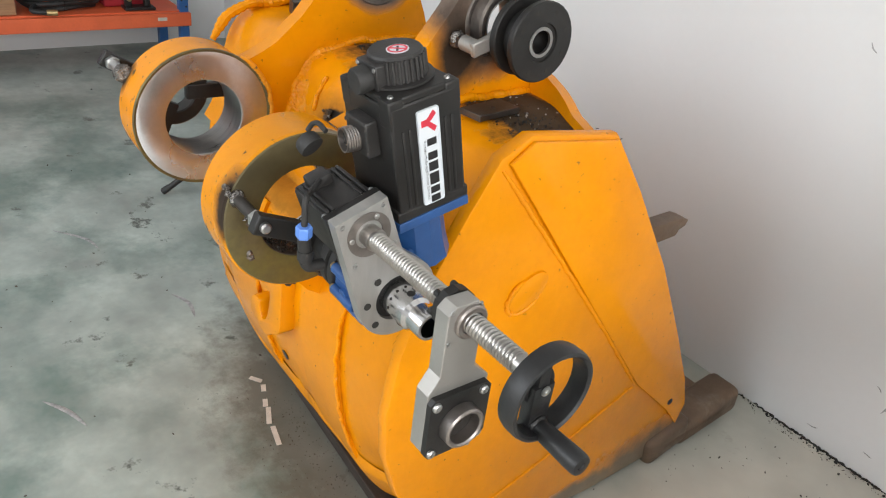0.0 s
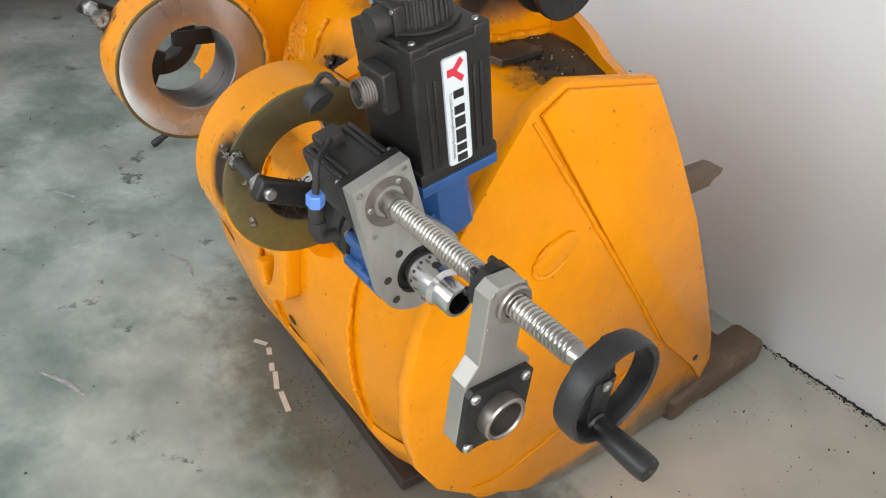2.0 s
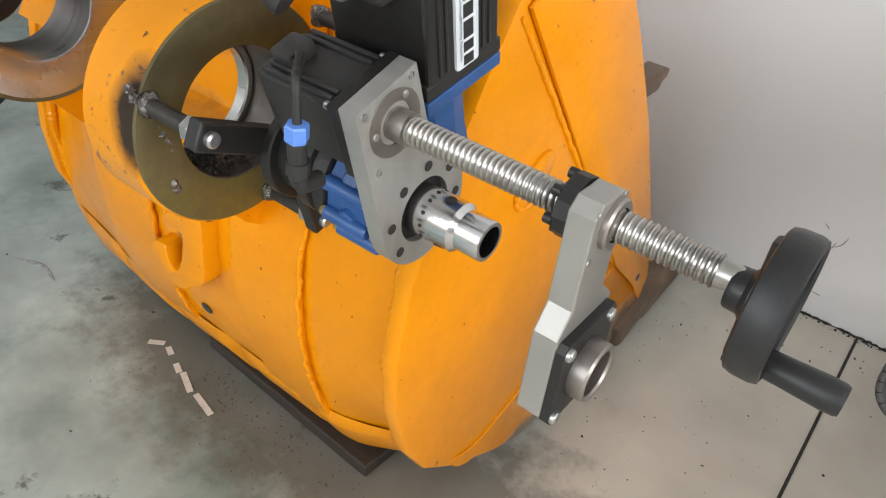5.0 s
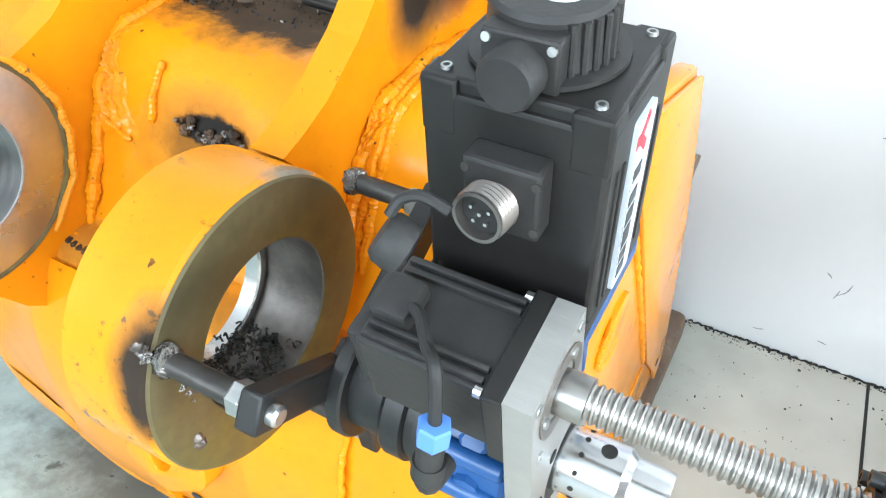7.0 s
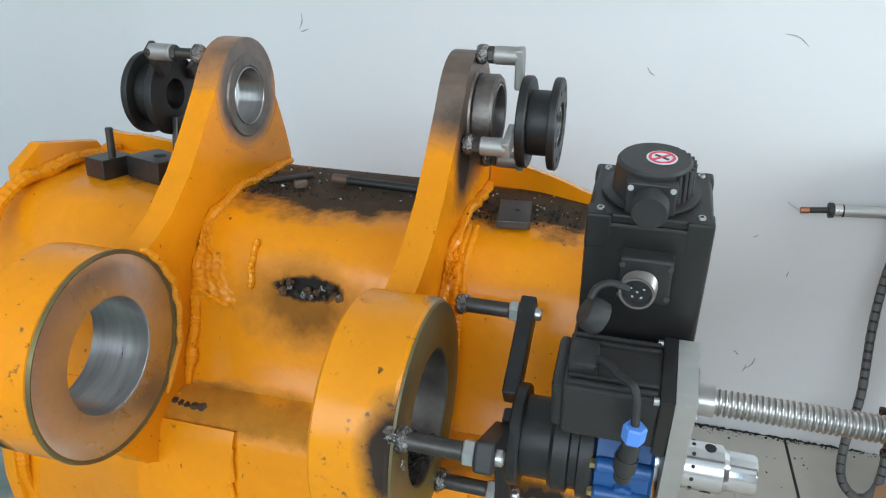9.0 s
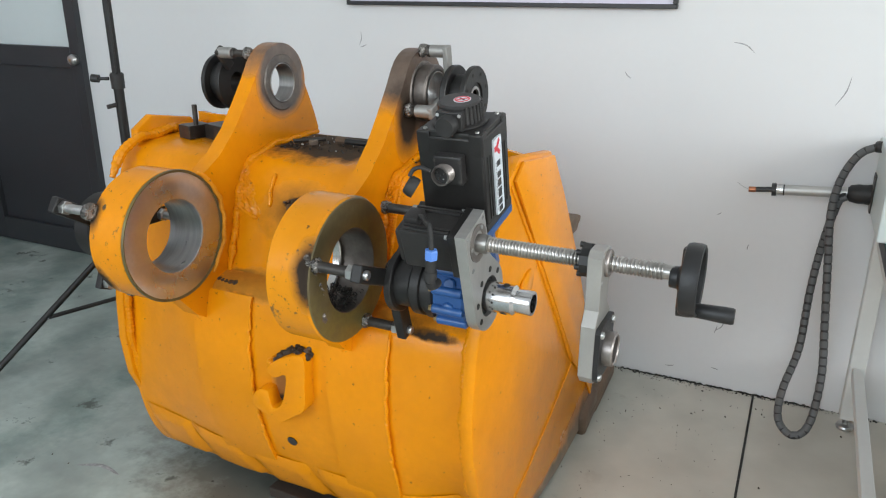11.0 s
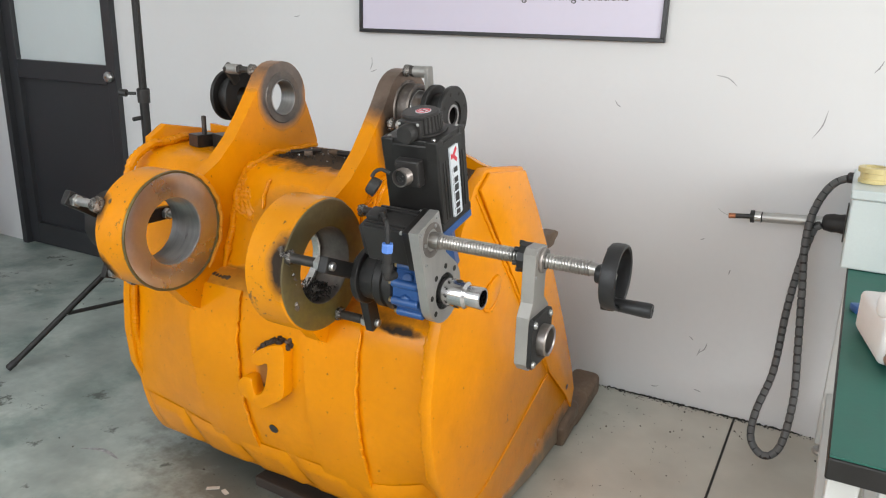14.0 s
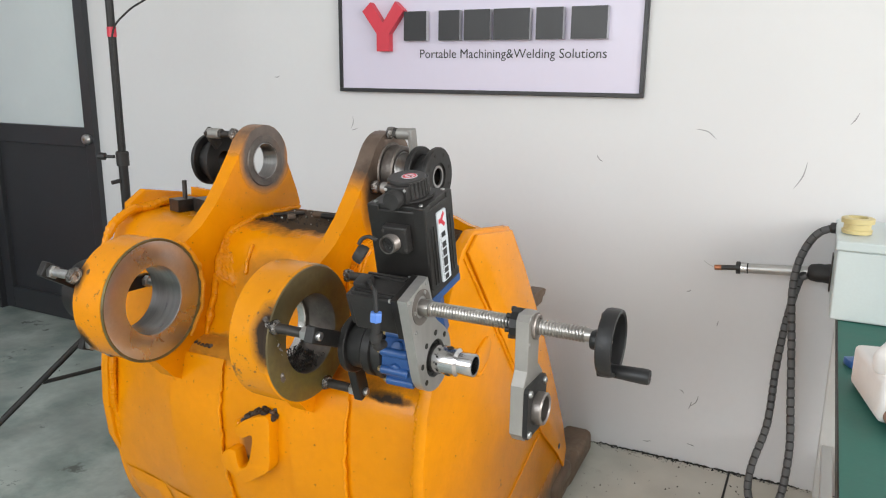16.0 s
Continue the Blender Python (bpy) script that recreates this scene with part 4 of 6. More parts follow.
PX0, PX1 = 0.937, 0.956
out = [on_head(0.042, -0.0395), on_head(0.042, 0.0395), on_head(-0.050, 0.0395)]
out += [on_plate(0.062 * math.sin(radians(a)), 0.062 * math.cos(radians(a))) for a in range(28, -192, -12)]
drive = part("drive_plate", plate_with_hole(out, PX0, PX1, PIN_Y, PIN_Z, 0.036, 72), ALU, machine, "milled aluminium drive plate", smooth=20)
for a in range(20, 380, 45):
    y, z = on_plate(0.050 * math.sin(radians(a)), 0.050 * math.cos(radians(a)))
    if a < 240 or a > 330:
        part("counterbore", lathe([(0, 0.0055), (0.0006, 0.0055)], (PX1 + 0.0002, y, z), (1, 0, 0), 16), CRACKDARK, drive)
for u, v in ((0.034, -0.031), (0.034, 0.031), (-0.031, -0.031), (-0.031, 0.031)):
    y, z = on_head(u, v)
    part("screw", lathe([(0, 0.0042), (0.001, 0.004), (0.001, 0.002), (-0.001, 0.0018)], (PX1 + 0.0002, y, z), (1, 0, 0), 14), ZINC, drive)
seat = part("screw_seat", lathe([(0, 0.032), (0.0015, 0.0325), (0.0015, 0.0205), (-0.004, 0.0195), (-0.004, 0.015), (0, 0.032)], (PX1, SY, SZ), (1, 0, 0), 40), NOSE, machine, "grey bearing seat ring")
for a in (70, 190, 310):
    part("screw", lathe([(0, 0.0038), (0.0015, 0.0038), (0.002, 0.003)], (PX1 + 0.0015, SY + 0.0265 * math.cos(radians(a)), SZ + 0.0265 * math.sin(radians(a))), (1, 0, 0), 12), ZINC, seat)

# spindle sleeve
sp = part("spindle_sleeve", lathe([(-0.03, 0.0265), (0.0, 0.0265), (0.046, 0.0262), (0.048, 0.0245), (0.052, 0.0215), (0.078, 0.0215), (0.080, 0.0205), (0.080, 0.0165), (0.04, 0.016), (-0.03, 0.016), (-0.03, 0.0265)], (PX1, PIN_Y, PIN_Z), (1, 0, 0), 48), CHROME, machine, "polished steel spindle nose")
part("spindle_seal", lathe([(-0.012, 0.036), (-0.008, 0.036), (-0.008, 0.0266), (-0.012, 0.0266), (-0.012, 0.036)], (PX1, PIN_Y, PIN_Z), (1, 0, 0), 40), BLACKOX, machine)
for a in range(0, 360, 30):
    part("index_hole", lathe([(0, 0.0022), (0.0006, 0.0022)], (0.971, PIN_Y + 0.0263 * math.cos(radians(a)), PIN_Z + 0.0263 * math.sin(radians(a))), (0, math.cos(radians(a)), math.sin(radians(a))), 8), CRACKDARK, sp)
for a in (95, 235):
    part("set_screw_hole", lathe([(0, 0.006), (0.0006, 0.006)], (0.988, PIN_Y + 0.0262 * math.cos(radians(a)), PIN_Z + 0.0262 * math.sin(radians(a))), (0, math.cos(radians(a)), math.sin(radians(a))), 16), CRACKDARK, sp)

# feed screw with its thread
prof = [(0.0, 0.0155), (0.026, 0.0155), (0.0265, 0.0122)]
x = 0.028
while x < 0.300:
    prof += [(x, 0.0113), (x + 0.0011, 0.0115), (x + 0.0017, 0.0127), (x + 0.0028, 0.0133), (x + 0.0039, 0.0127), (x + 0.0045, 0.0115)]
    x += 0.0055
prof += [(0.305, 0.011), (0.320, 0.010)]
part("feed_screw", lathe(prof, (0.949, SY, SZ), (1, 0, 0), 28), THREAD, machine, "bright threaded feed screw")

# travelling arm with its clamp flange
AX0, AX1 = 1.145, 1.168
arm_out = [(-1.437, 0.941), (-1.406, 0.941), (-1.397, 0.931), (-1.397, 0.848), (-1.373, 0.826), (-1.373, 0.741), (-1.387, 0.727), (-1.447, 0.727), (-1.461, 0.742), (-1.461, 0.826), (-1.447, 0.848), (-1.447, 0.931)]
arm = part("carriage_arm", prism(arm_out, AX0, AX1, 0.0015), ARMGREY, machine, "grey aluminium carriage arm", smooth=20)
nut = part("screw_nut", lathe([(-0.014, 0.0265), (-0.001, 0.0265), (-0.001, 0.0142), (-0.017, 0.0142), (-0.017, 0.019), (-0.014, 0.019), (-0.014, 0.0265)], (AX0, SY, SZ), (1, 0, 0), 12), BLACKOX, arm, "black screw nut flange", smooth=20)
for a in range(15, 375, 60):
    part("cap_screw", lathe([(0, 0.0045), (-0.007, 0.0045), (-0.007, 0.0024), (-0.004, 0.0024)], (AX0 - 0.014, SY + 0.0225 * math.cos(radians(a)), SZ + 0.0225 * math.sin(radians(a))), (1, 0, 0), 12), BLACKOX, nut)
part("screw_collar", lathe([(0, 0.0215), (0.004, 0.0215), (0.006, 0.0195), (0.006, 0.0142), (0, 0.0142), (0, 0.0215)], (AX1, SY, SZ), (1, 0, 0), 40), NOSE, arm)
for dy, dz in ((-0.026, 0.018), (0.012, 0.020), (-0.026, -0.024), (0.012, -0.024)):
    part("screw", lathe([(0, 0.003), (0.001, 0.0028)], (AX1, SY + dy, SZ + dz), (1, 0, 0), 12), ZINC, arm)
fl_out = [(-1.456, 0.8235), (-1.379, 0.8235), (-1.373, 0.817), (-1.373, 0.746), (-1.385, 0.734), (-1.455, 0.734), (-1.461, 0.741), (-1.461, 0.817)]
flange = part("clamp_flange", plate_with_hole(fl_out, AX1, AX1 + 0.008, -1.417, 0.777, 0.028, 48), BLACKOX, machine, "black square clamp flange", smooth=20)
for y, z in ((-1.385, 0.814), (-1.453, 0.814), (-1.453, 0.743), (-1.385, 0.747)):
    part("button_screw", lathe([(0, 0.0062), (0.003, 0.006), (0.0045, 0.004), (0.0045, 0.0022), (0.003, 0.002)], (AX1 + 0.008, y, z), (1, 0, 0), 16), ZINC, flange)
part("pipe_nose", tube_ring(AX1 - 0.002, AX1 + 0.024, 0.0215, 0.0275, (-1.417, 0.777), 0.002, 48), NOSE, flange, "turned steel pipe nose")
part("pipe_plug", lathe([(0, 0.0215), (0.003, 0.0215), (0.003, 0.006), (0.0, 0.006)], (AX1 + 0.004, -1.417, 0.777), (1, 0, 0), 32), DARKSTEEL, flange)
part("grub_screw", rod((AX1 + 0.017, -1.408, 0.752), (AX1 + 0.017, -1.406, 0.745), 0.0035, 10), ZINC, flange)

# hand wheel
WX, WZ = 1.271, SZ - 0.006
wheel = part("hand_wheel", lathe([(0.010, 0.0525), (0.016, 0.0540), (0.028, 0.0540), (0.033, 0.0525), (0.034, 0.0495), (0.032, 0.0465), (0.026, 0.0455), (0.015, 0.0455), (0.010, 0.047), (0.0085, 0.050), (0.010, 0.0525)], (WX, SY, WZ), (1, 0, 0), 64), WHEELBLACK, machine, "black hand wheel with a crank handle")
part("hub", lathe([(-0.010, 0.0145), (-0.008, 0.0160), (0.001, 0.0165), (0.005, 0.0210), (0.010, 0.0215), (0.012, 0.0200), (0.012, 0.006), (0.010, 0.006)], (WX, SY, WZ), (1, 0, 0), 36), WHEELBLACK, wheel)
web = [(SY - 0.014, WZ + 0.005), (SY + 0.014, WZ + 0.005), (SY + 0.013, WZ - 0.047), (SY - 0.013, WZ - 0.047)]
part("spoke", prism(web, WX + 0.003, WX + 0.020, 0.003), WHEELBLACK, wheel)
web2 = [(SY - 0.009, WZ - 0.005), (SY + 0.009, WZ - 0.005), (SY + 0.006, WZ + 0.047), (SY - 0.006, WZ + 0.047)]
part("spoke", prism(web2, WX + 0.004, WX + 0.018, 0.003), WHEELBLACK, wheel)
part("hub_screw", lathe([(0, 0.0060), (0.0015, 0.0056), (0.0015, 0.003), (0.0005, 0.0026)], (WX + 0.0205, SY, WZ), (1, 0, 0), 20), ZINC, wheel)
part("crank_handle", lathe([(0, 0.008), (0.006, 0.009), (0.012, 0.0105), (0.062, 0.0125), (0.071, 0.0122), (0.074, 0.011), (0.074, 0.005), (0.072, 0.004)], (WX + 0.010, SY, WZ - 0.046), (1, 0, 0), 28), WHEELBLACK, wheel)
part("handle_boss", lathe([(0, 0.013), (0.018, 0.0125), (0.02, 0.011)], (WX + 0.004, SY, WZ - 0.046), (1, 0, 0), 24), WHEELBLACK, wheel)

# feed motor behind the head of the plate, leaning with it
RM = turn_x(20.4)


def leaning(x0, x1, hu, hv, du=0.0, dv=0.0, bevel=0.003):
    y, z = on_head(du, dv)
    return box((x0 + x1) / 2, y, z, x1 - x0, 2 * hv, 2 * hu, bevel, rot=RM)


fm = part("feed_motor", leaning(0.834, 0.937, 0.0365, 0.0365), PLASTIC, machine, "ribbed black feed motor", smooth=20)
for dv in (-0.030, -0.022, 0.022, 0.030):
    part("rib", leaning(0.838, 0.921, 0.0035, 0.0022, 0.0375, dv, 0.001), PLASTIC, fm)
part("motor_flange", leaning(0.923, 0.937, 0.0415, 0.0415, bevel=0.002), BLACK, fm, smooth=20)
part("rear_cover", leaning(0.823, 0.836, 0.033, 0.033, bevel=0.005), PLASTIC, fm)
part("cable_box", leaning(0.836, 0.864, 0.009, 0.016, 0.043, -0.004, 0.004), PLASTIC, fm)
for dv in (-0.036, 0.036):
    y, z = on_head(0.036, dv)
    part("screw", rod((0.918, y, z), (0.924, y, z), 0.004, 10), ZINC, fm)
gland = part("cable_gland", rod((0.903, -1.481, 0.902), (0.899, -1.476, 0.860), 0.0088, 20, 0.002), RUBBER, machine, "black cable plug with a blue nut")
part("gland_ring", lathe([(0, 0.0108), (0.014, 0.0108)], (0.8995, -1.4765, 0.866), (0.004, -0.002, 0.055), 20), RUBBER, gland)
part("gland_nut", hexnut((0.9032, -1.481, 0.901), (0.004, -0.002, 0.055), 0.0190, 0.017), BLUENUT, gland, "blue nylon nut", smooth=20)
yb, zb = on_head(0.046, -0.006)
part("gland_elbow", sweep([(0.899, -1.476, 0.862), (0.899, -1.470, 0.852), (0.899, -1.450, 0.850)], 0.0085, 12), RUBBER, gland)
part("cable", sweep([(0.858, yb, zb), (0.872, yb - 0.010, zb + 0.004), (0.886, yb - 0.027, zb + 0.001), (0.900, -1.478, 0.952), (0.904, -1.481, 0.915)], 0.0042, 10), RUBBER, machine, "short black cable")

# blue angle gearbox on the spindle
gear = part("gearbox", lathe([(0, 0.048), (0.003, 0.055), (0.058, 0.058), (0.062, 0.055)], (0.869, PIN_Y, PIN_Z), (1, 0, 0), 10), BLUE, machine, "blue painted cast gearbox", smooth=25)
for a in range(18, 378, 36):
    if not 60 < a < 120:
        c, s_ = math.cos(radians(a)), math.sin(radians(a))
        part("bolt_lug", rod((0.872, PIN_Y + 0.057 * c, PIN_Z + 0.057 * s_), (0.930, PIN_Y + 0.057 * c, PIN_Z + 0.057 * s_), 0.0085, 14, 0.002), BLUE, gear)
        part("bolt", hexnut((0.866, PIN_Y + 0.057 * c, PIN_Z + 0.057 * s_), (1, 0, 0), 0.010, 0.006), BRASS, gear)
for a in (150, 195, 240):
    part("cast_pad", lathe([(0, 0.013), (0.006, 0.012), (0.008, 0.009)], (0.902, PIN_Y + 0.052 * math.cos(radians(a)), PIN_Z + 0.052 * math.sin(radians(a))), (0, math.cos(radians(a)), math.sin(radians(a))), 8), BLUE, gear)
part("black_housing", lathe([(0, 0.052), (0.004, 0.055), (0.020, 0.055), (0.022, 0.050), (0.030, 0.050), (0.032, 0.057), (0.046, 0.057), (0.048, 0.054)], (0.822, PIN_Y, PIN_Z), (1, 0, 0), 48), BLACKOX, machine, "black round bearing housing")
part("boring_bar_seat", lathe([(0, 0.046), (0.036, 0.046)], (0.788, PIN_Y, PIN_Z), (1, 0, 0), 32), BLACKOX, machine)

# main motor, standing on the gearbox with a slight lean
MT = 12.4
MY, MZ = -math.sin(radians(MT)), math.cos(radians(MT))
RB = turn_x(MT)
MX, CY, CZ = 0.893, -1.357, 1.136


def on_motor(s, x=0.0, w=0.0):
    """A place in the main motor: s down from the cap's top along its axis, x along the boss, w across."""
    return MX + x, CY - s * MY + w * MZ, CZ - s * MZ - w * MY


def mbox(s0, s1, hx, hw, x=0.0, w=0.0, bevel=0.003):
    return box(*on_motor((s0 + s1) / 2, x, w), 2 * hx, 2 * hw, s1 - s0, bevel, rot=RB)


mm = part("main_motor", mbox(0.045, 0.205, 0.0585, 0.0535, 0.0017, bevel=0.004), BLACK, machine, "tall black servo motor", smooth=20)
for x in (-0.050, 0.050):
    for w in (-0.047, 0.047):
        part("corner_pillar", mbox(0.0372, 0.076, 0.0125, 0.0115, x * 0.92 + 0.0015, w * 0.90, 0.003), BLACK, mm, smooth=20)
        part("corner_screw", lathe([(0, 0.004), (0.002, 0.0035), (0.002, 0.002), (0.0, 0.002)], on_motor(0.037, x * 0.92 + 0.0015, w * 0.90), (0, MY, MZ), 12), ZINC, mm)
part("top_plate", mbox(0.037, 0.050, 0.0560, 0.0505, 0.0015, bevel=0.003), BLACK, mm, smooth=20)
# long side fins
for w in (-0.037, -0.027, 0.027, 0.037):
    part("fin", mbox(0.080, 0.192, 0.0025, 0.0022, 0.0592, w, 0.001), BLACK, mm)
part("motor_flange", mbox(0.194, 0.211, 0.0605, 0.0575, bevel=0.003), BLACK, mm, smooth=20)
for x in (-0.049, 0.049):
    for w in (-0.046, 0.046):
        part("cap_screw", lathe([(0, 0.0078), (0.009, 0.0078), (0.0095, 0.007), (0.0095, 0.004), (0.005, 0.0038)], on_motor(0.194, x, w), (0, MY, MZ), 18), DARKSTEEL, mm)
part("adapter_flange", mbox(0.211, 0.226, 0.0605, 0.0575, bevel=0.002), BLUE, machine, "blue motor adapter flange", smooth=20)
part("adapter_neck", lathe([(0, 0.048), (0.02, 0.044), (0.06, 0.046), (0.09, 0.05)], on_motor(0.224), (0, -MY, -MZ), 12), BLUE, machine, smooth=25)
# encoder cap
cap = part("encoder_cap", lathe([(-0.036, 0.047), (-0.033, 0.047), (-0.032, 0.0375), (-0.003, 0.0355), (0.0, 0.033)], on_motor(0.0), (0, MY, MZ), 44), PLASTIC, mm, "round black encoder cover")
for a in range(-50, 60, 12):
    c, s_ = math.cos(radians(a)), math.sin(radians(a))
    p = Vector(on_motor(0.034, 0.0375 * c, 0.0375 * s_))
    q = Vector(on_motor(0.003, 0.0365 * c, 0.0365 * s_))
    part("rib", rod(p, q, 0.0025, 8), PLASTIC, cap)
part("plug_base", mbox(0.006, 0.040, 0.023, 0.008, 0.0, -0.036, 0.002), PLASTIC, cap, smooth=20)
px, py, pz = on_motor(0.026, 0.0, -0.042)
part("plug", lathe([(0, 0.0175), (0.018, 0.0175), (0.021, 0.0155)], (px, py, pz), (0, -MZ, MY), 28), RUBBER, cap)
for x in (-0.019, 0.019):
    part("screw", lathe([(0, 0.003), (0.0015, 0.0028)], on_motor(0.011, x, -0.0440), (0, -MZ, 0), 10), ZINC, cap)
disc = part("warning_disc", lathe([(0, 0.0145), (0.0006, 0.0145)], on_motor(-0.0002, 0.006, 0.0), (0, MY, MZ), 32), LABELWHITE, cap, "round white and red warning sticker")
part("red_ring", lathe([(0, 0.0128), (0.0004, 0.0128), (0.0004, 0.0100), (0, 0.0100), (0, 0.0128)], on_motor(-0.0009, 0.006, 0.0), (0, MY, MZ), 32), SIGNRED, disc)
part("red_bar", box(*on_motor(-0.0012, 0.006, 0.0), 0.021, 0.0026, 0.0006, rot=RB @ Matrix.Rotation(radians(40), 4, 'Z')), SIGNRED, disc)
part("black_bar", box(*on_motor(-0.0011, 0.006, 0.0), 0.015, 0.0030, 0.0005, rot=RB @ Matrix.Rotation(radians(-35), 4, 'Z')), SIGNBLACK, disc)
# power socket on the front face
sb = part("socket_box", mbox(0.070, 0.120, 0.0245, 0.010, 0.004, -0.062, 0.003), PLASTIC, mm, smooth=20)
sx, sy, sz = on_motor(0.099, 0.0, -0.070)
NA = Vector((-0.10, -MZ, -0.12)).normalized()
thread = [(0.0, 0.0165)]
for k in range(5):
    thread += [(0.002 + k * 0.0034, 0.0172), (0.0037 + k * 0.0034, 0.0160)]
thread += [(0.020, 0.0165), (0.020, 0.0142), (0.006, 0.0140)]
part("socket", lathe(thread, (sx, sy, sz), NA, 32), NOSE, sb, "threaded metal power socket")
part("socket_face", lathe([(0, 0.0139), (0.001, 0.0139)], Vector((sx, sy, sz)) + NA * 0.012, NA, 24), RUBBER, sb)
side = NA.cross(Vector((0, 0, 1))).normalized()
upv = side.cross(NA)
for a, b_ in ((-0.006, 0.004), (0.006, 0.004), (-0.004, -0.005), (0.004, -0.005), (0.0, 0.0005)):
    part("contact_pin", rod(Vector((sx, sy, sz)) + NA * 0.012 + side * a + upv * b_, Vector((sx, sy, sz)) + NA * 0.017 + side * a + upv * b_, 0.0013, 8), STEEL, sb)
for x in (-0.018, 0.026):
    for s in (0.078, 0.112):
        part("screw", lathe([(0, 0.003), (0.0015, 0.0028)], on_motor(s, x, -0.0715), (0, -MZ, 0), 10), DARKSTEEL, sb)
capc = Vector((0.855, -1.452, 1.008))
rc = part("rubber_cap", lathe([(-0.008, 0.0135), (-0.008, 0.0165), (-0.002, 0.0170), (0.006, 0.0160), (0.0095, 0.0130), (0.0105, 0.0)], capc, (-0.75, -0.25, 0.45), 28), RUBBER, machine, "hanging black rubber dust cap")
part("cap_strap", sweep([capc + Vector((-0.004, 0.0, 0.016)), (0.856, -1.448, 1.034), (0.868, -1.446, 1.039), (0.884, -1.444, 1.034)], 0.0035, 8), RUBBER, rc)

# name label on the motor's outer face
lab = part("name_label", mbox(0.060, 0.197, 0.0007, 0.0165, 0.0610, 0.0), LABELWHITE, machine, "white name label with red mark", smooth=0)


def on_label(s, w, lift=0.0):
    return on_motor(s, 0.0618 + lift, w)


def label_bar(s0, s1, w0, w1, m, name, lift=0.0):
    return part(name, box(*on_label((s0 + s1) / 2, (w0 + w1) / 2, lift), 0.0006, w1 - w0, s1 - s0, rot=RB), m, lab, smooth=0)


# red mark
YM = [(0.35, 0.0), (0.65, 0.0), (0.65, 0.36), (1.0, 0.82), (0.80, 1.0), (0.5, 0.58), (0.20, 1.0), (0.0, 0.82), (0.35, 0.36)]
LY = Matrix.Translation(on_label(0.064, -0.0105, -0.0004)) @ RB @ Matrix(((0, -1, 0, 0), (0, 0, 1, 0), (-1, 0, 0, 0), (0, 0, 0, 1)))
part("red_mark", flat_shape([(x * 0.030, z * 0.023) for x, z in YM], 0.0008, LY), SIGNRED, lab, smooth=0)
s = 0.102
for ln in (0.010, 0.0, 0.011, 0.013, 0.017, 0.010, 0.012):
    if ln:
        label_bar(s, s + ln, -0.004, 0.0105, SIGNBLACK, "dark_bar")
        s += ln + 0.0035
    else:
        s += 0.006
LM = Matrix.Translation(on_label(0.103, -0.0095, 0.0002)) @ RB @ Matrix(((0, 0, 1, 0), (0, 1, 0, 0), (-1, 0, 0, 0), (0, 0, 0, 1)))
letters("small_lettering", "Portable Machining&Welding Solutions", 0.087, 0.00008, SIGNBLACK, LM, lab)

# star bracket between the housing and the boss
star = part("star_bracket", lathe([(0, 0.028), (0, 0.056), (0.002, 0.058), (0.012, 0.058), (0.014, 0.056), (0.014, 0.028), (0, 0.028)], (0.776, PIN_Y, PIN_Z), (1, 0, 0), 48), BLACKOX, machine, "black star bracket with three arms")


def strut(y, z, x_ring, x_arm):
    """One arm of a star bracket with its stud, nut and the weld on the boss."""
    d = Vector((0, y - PIN_Y, z - PIN_Z))
    ln = d.length
    ang = math.degrees(math.atan2(-d.y, d.z))
    a = part("arm", box(x_arm, PIN_Y + d.y * 0.68, PIN_Z + d.z * 0.68, 0.020, 0.032, ln * 0.86, 0.003, rot=turn_x(ang)), BLACKOX, star, smooth=20)
    part("stud", rod((x_ring, y, z), (x_arm - 0.022, y, z), 0.0098, 18, 0.002), DARKSTEEL, a, "dark steel stud")
    part("stud_thread", rod((x_arm - 0.030, y, z), (x_arm + 0.012, y, z), 0.0076, 14), DARKSTEEL, a)
    part("lock_nut", hexnut((x_arm - 0.023, y, z), (1, 0, 0), 0.024, 0.013), ZINC, a, smooth=20)
    part("clamp_bolt", lathe([(0, 0.0085), (0.006, 0.0085), (0.008, 0.006)], (x_arm + 0.010, y, z), (1, 0, 0), 16), ZINC, a)
    w = [Vector((x_ring + 0.004 + 0.004 * (i % 2), y + 0.010 * math.cos(i * 1.05), z + 0.011 * math.sin(i * 1.05))) for i in range(7)]
    part("weld_blob", lumps(w, 0.0046, 0.95, int(abs(y) * 1000)), WELD, a, "silvery weld blob")
    return a


strut(-1.236, 0.895, 0.675, 0.765)
strut(-1.478, 0.852, 0.675, 0.768)
strut(-1.322, 0.684, 0.675, 0.765)
for i in range(8):
    part("weld_scar", lumps([(0.6715, -1.494 + 0.0055 * i, 0.872 - 0.0115 * i), (0.671, -1.490 + 0.0055 * i, 0.868 - 0.0115 * i)], 0.0042 + 0.0022 * math.sin(i * 2.3) ** 2, 0.9, 77 + i), WELD if i % 3 else BURNT, right_boss, "silvery and dark weld scar")
part("weld_scar", lumps([(0.672, -1.462, 0.740), (0.672, -1.452, 0.735), (0.672, -1.458, 0.752)], 0.004, 0.7, 78), BURNT, right_boss)
part("hex_head", hexnut((0.783, PIN_Y - 0.02, PIN_Z + 0.028), (-1, 0, 0), 0.026, 0.016), BLACKOX, star, smooth=20)

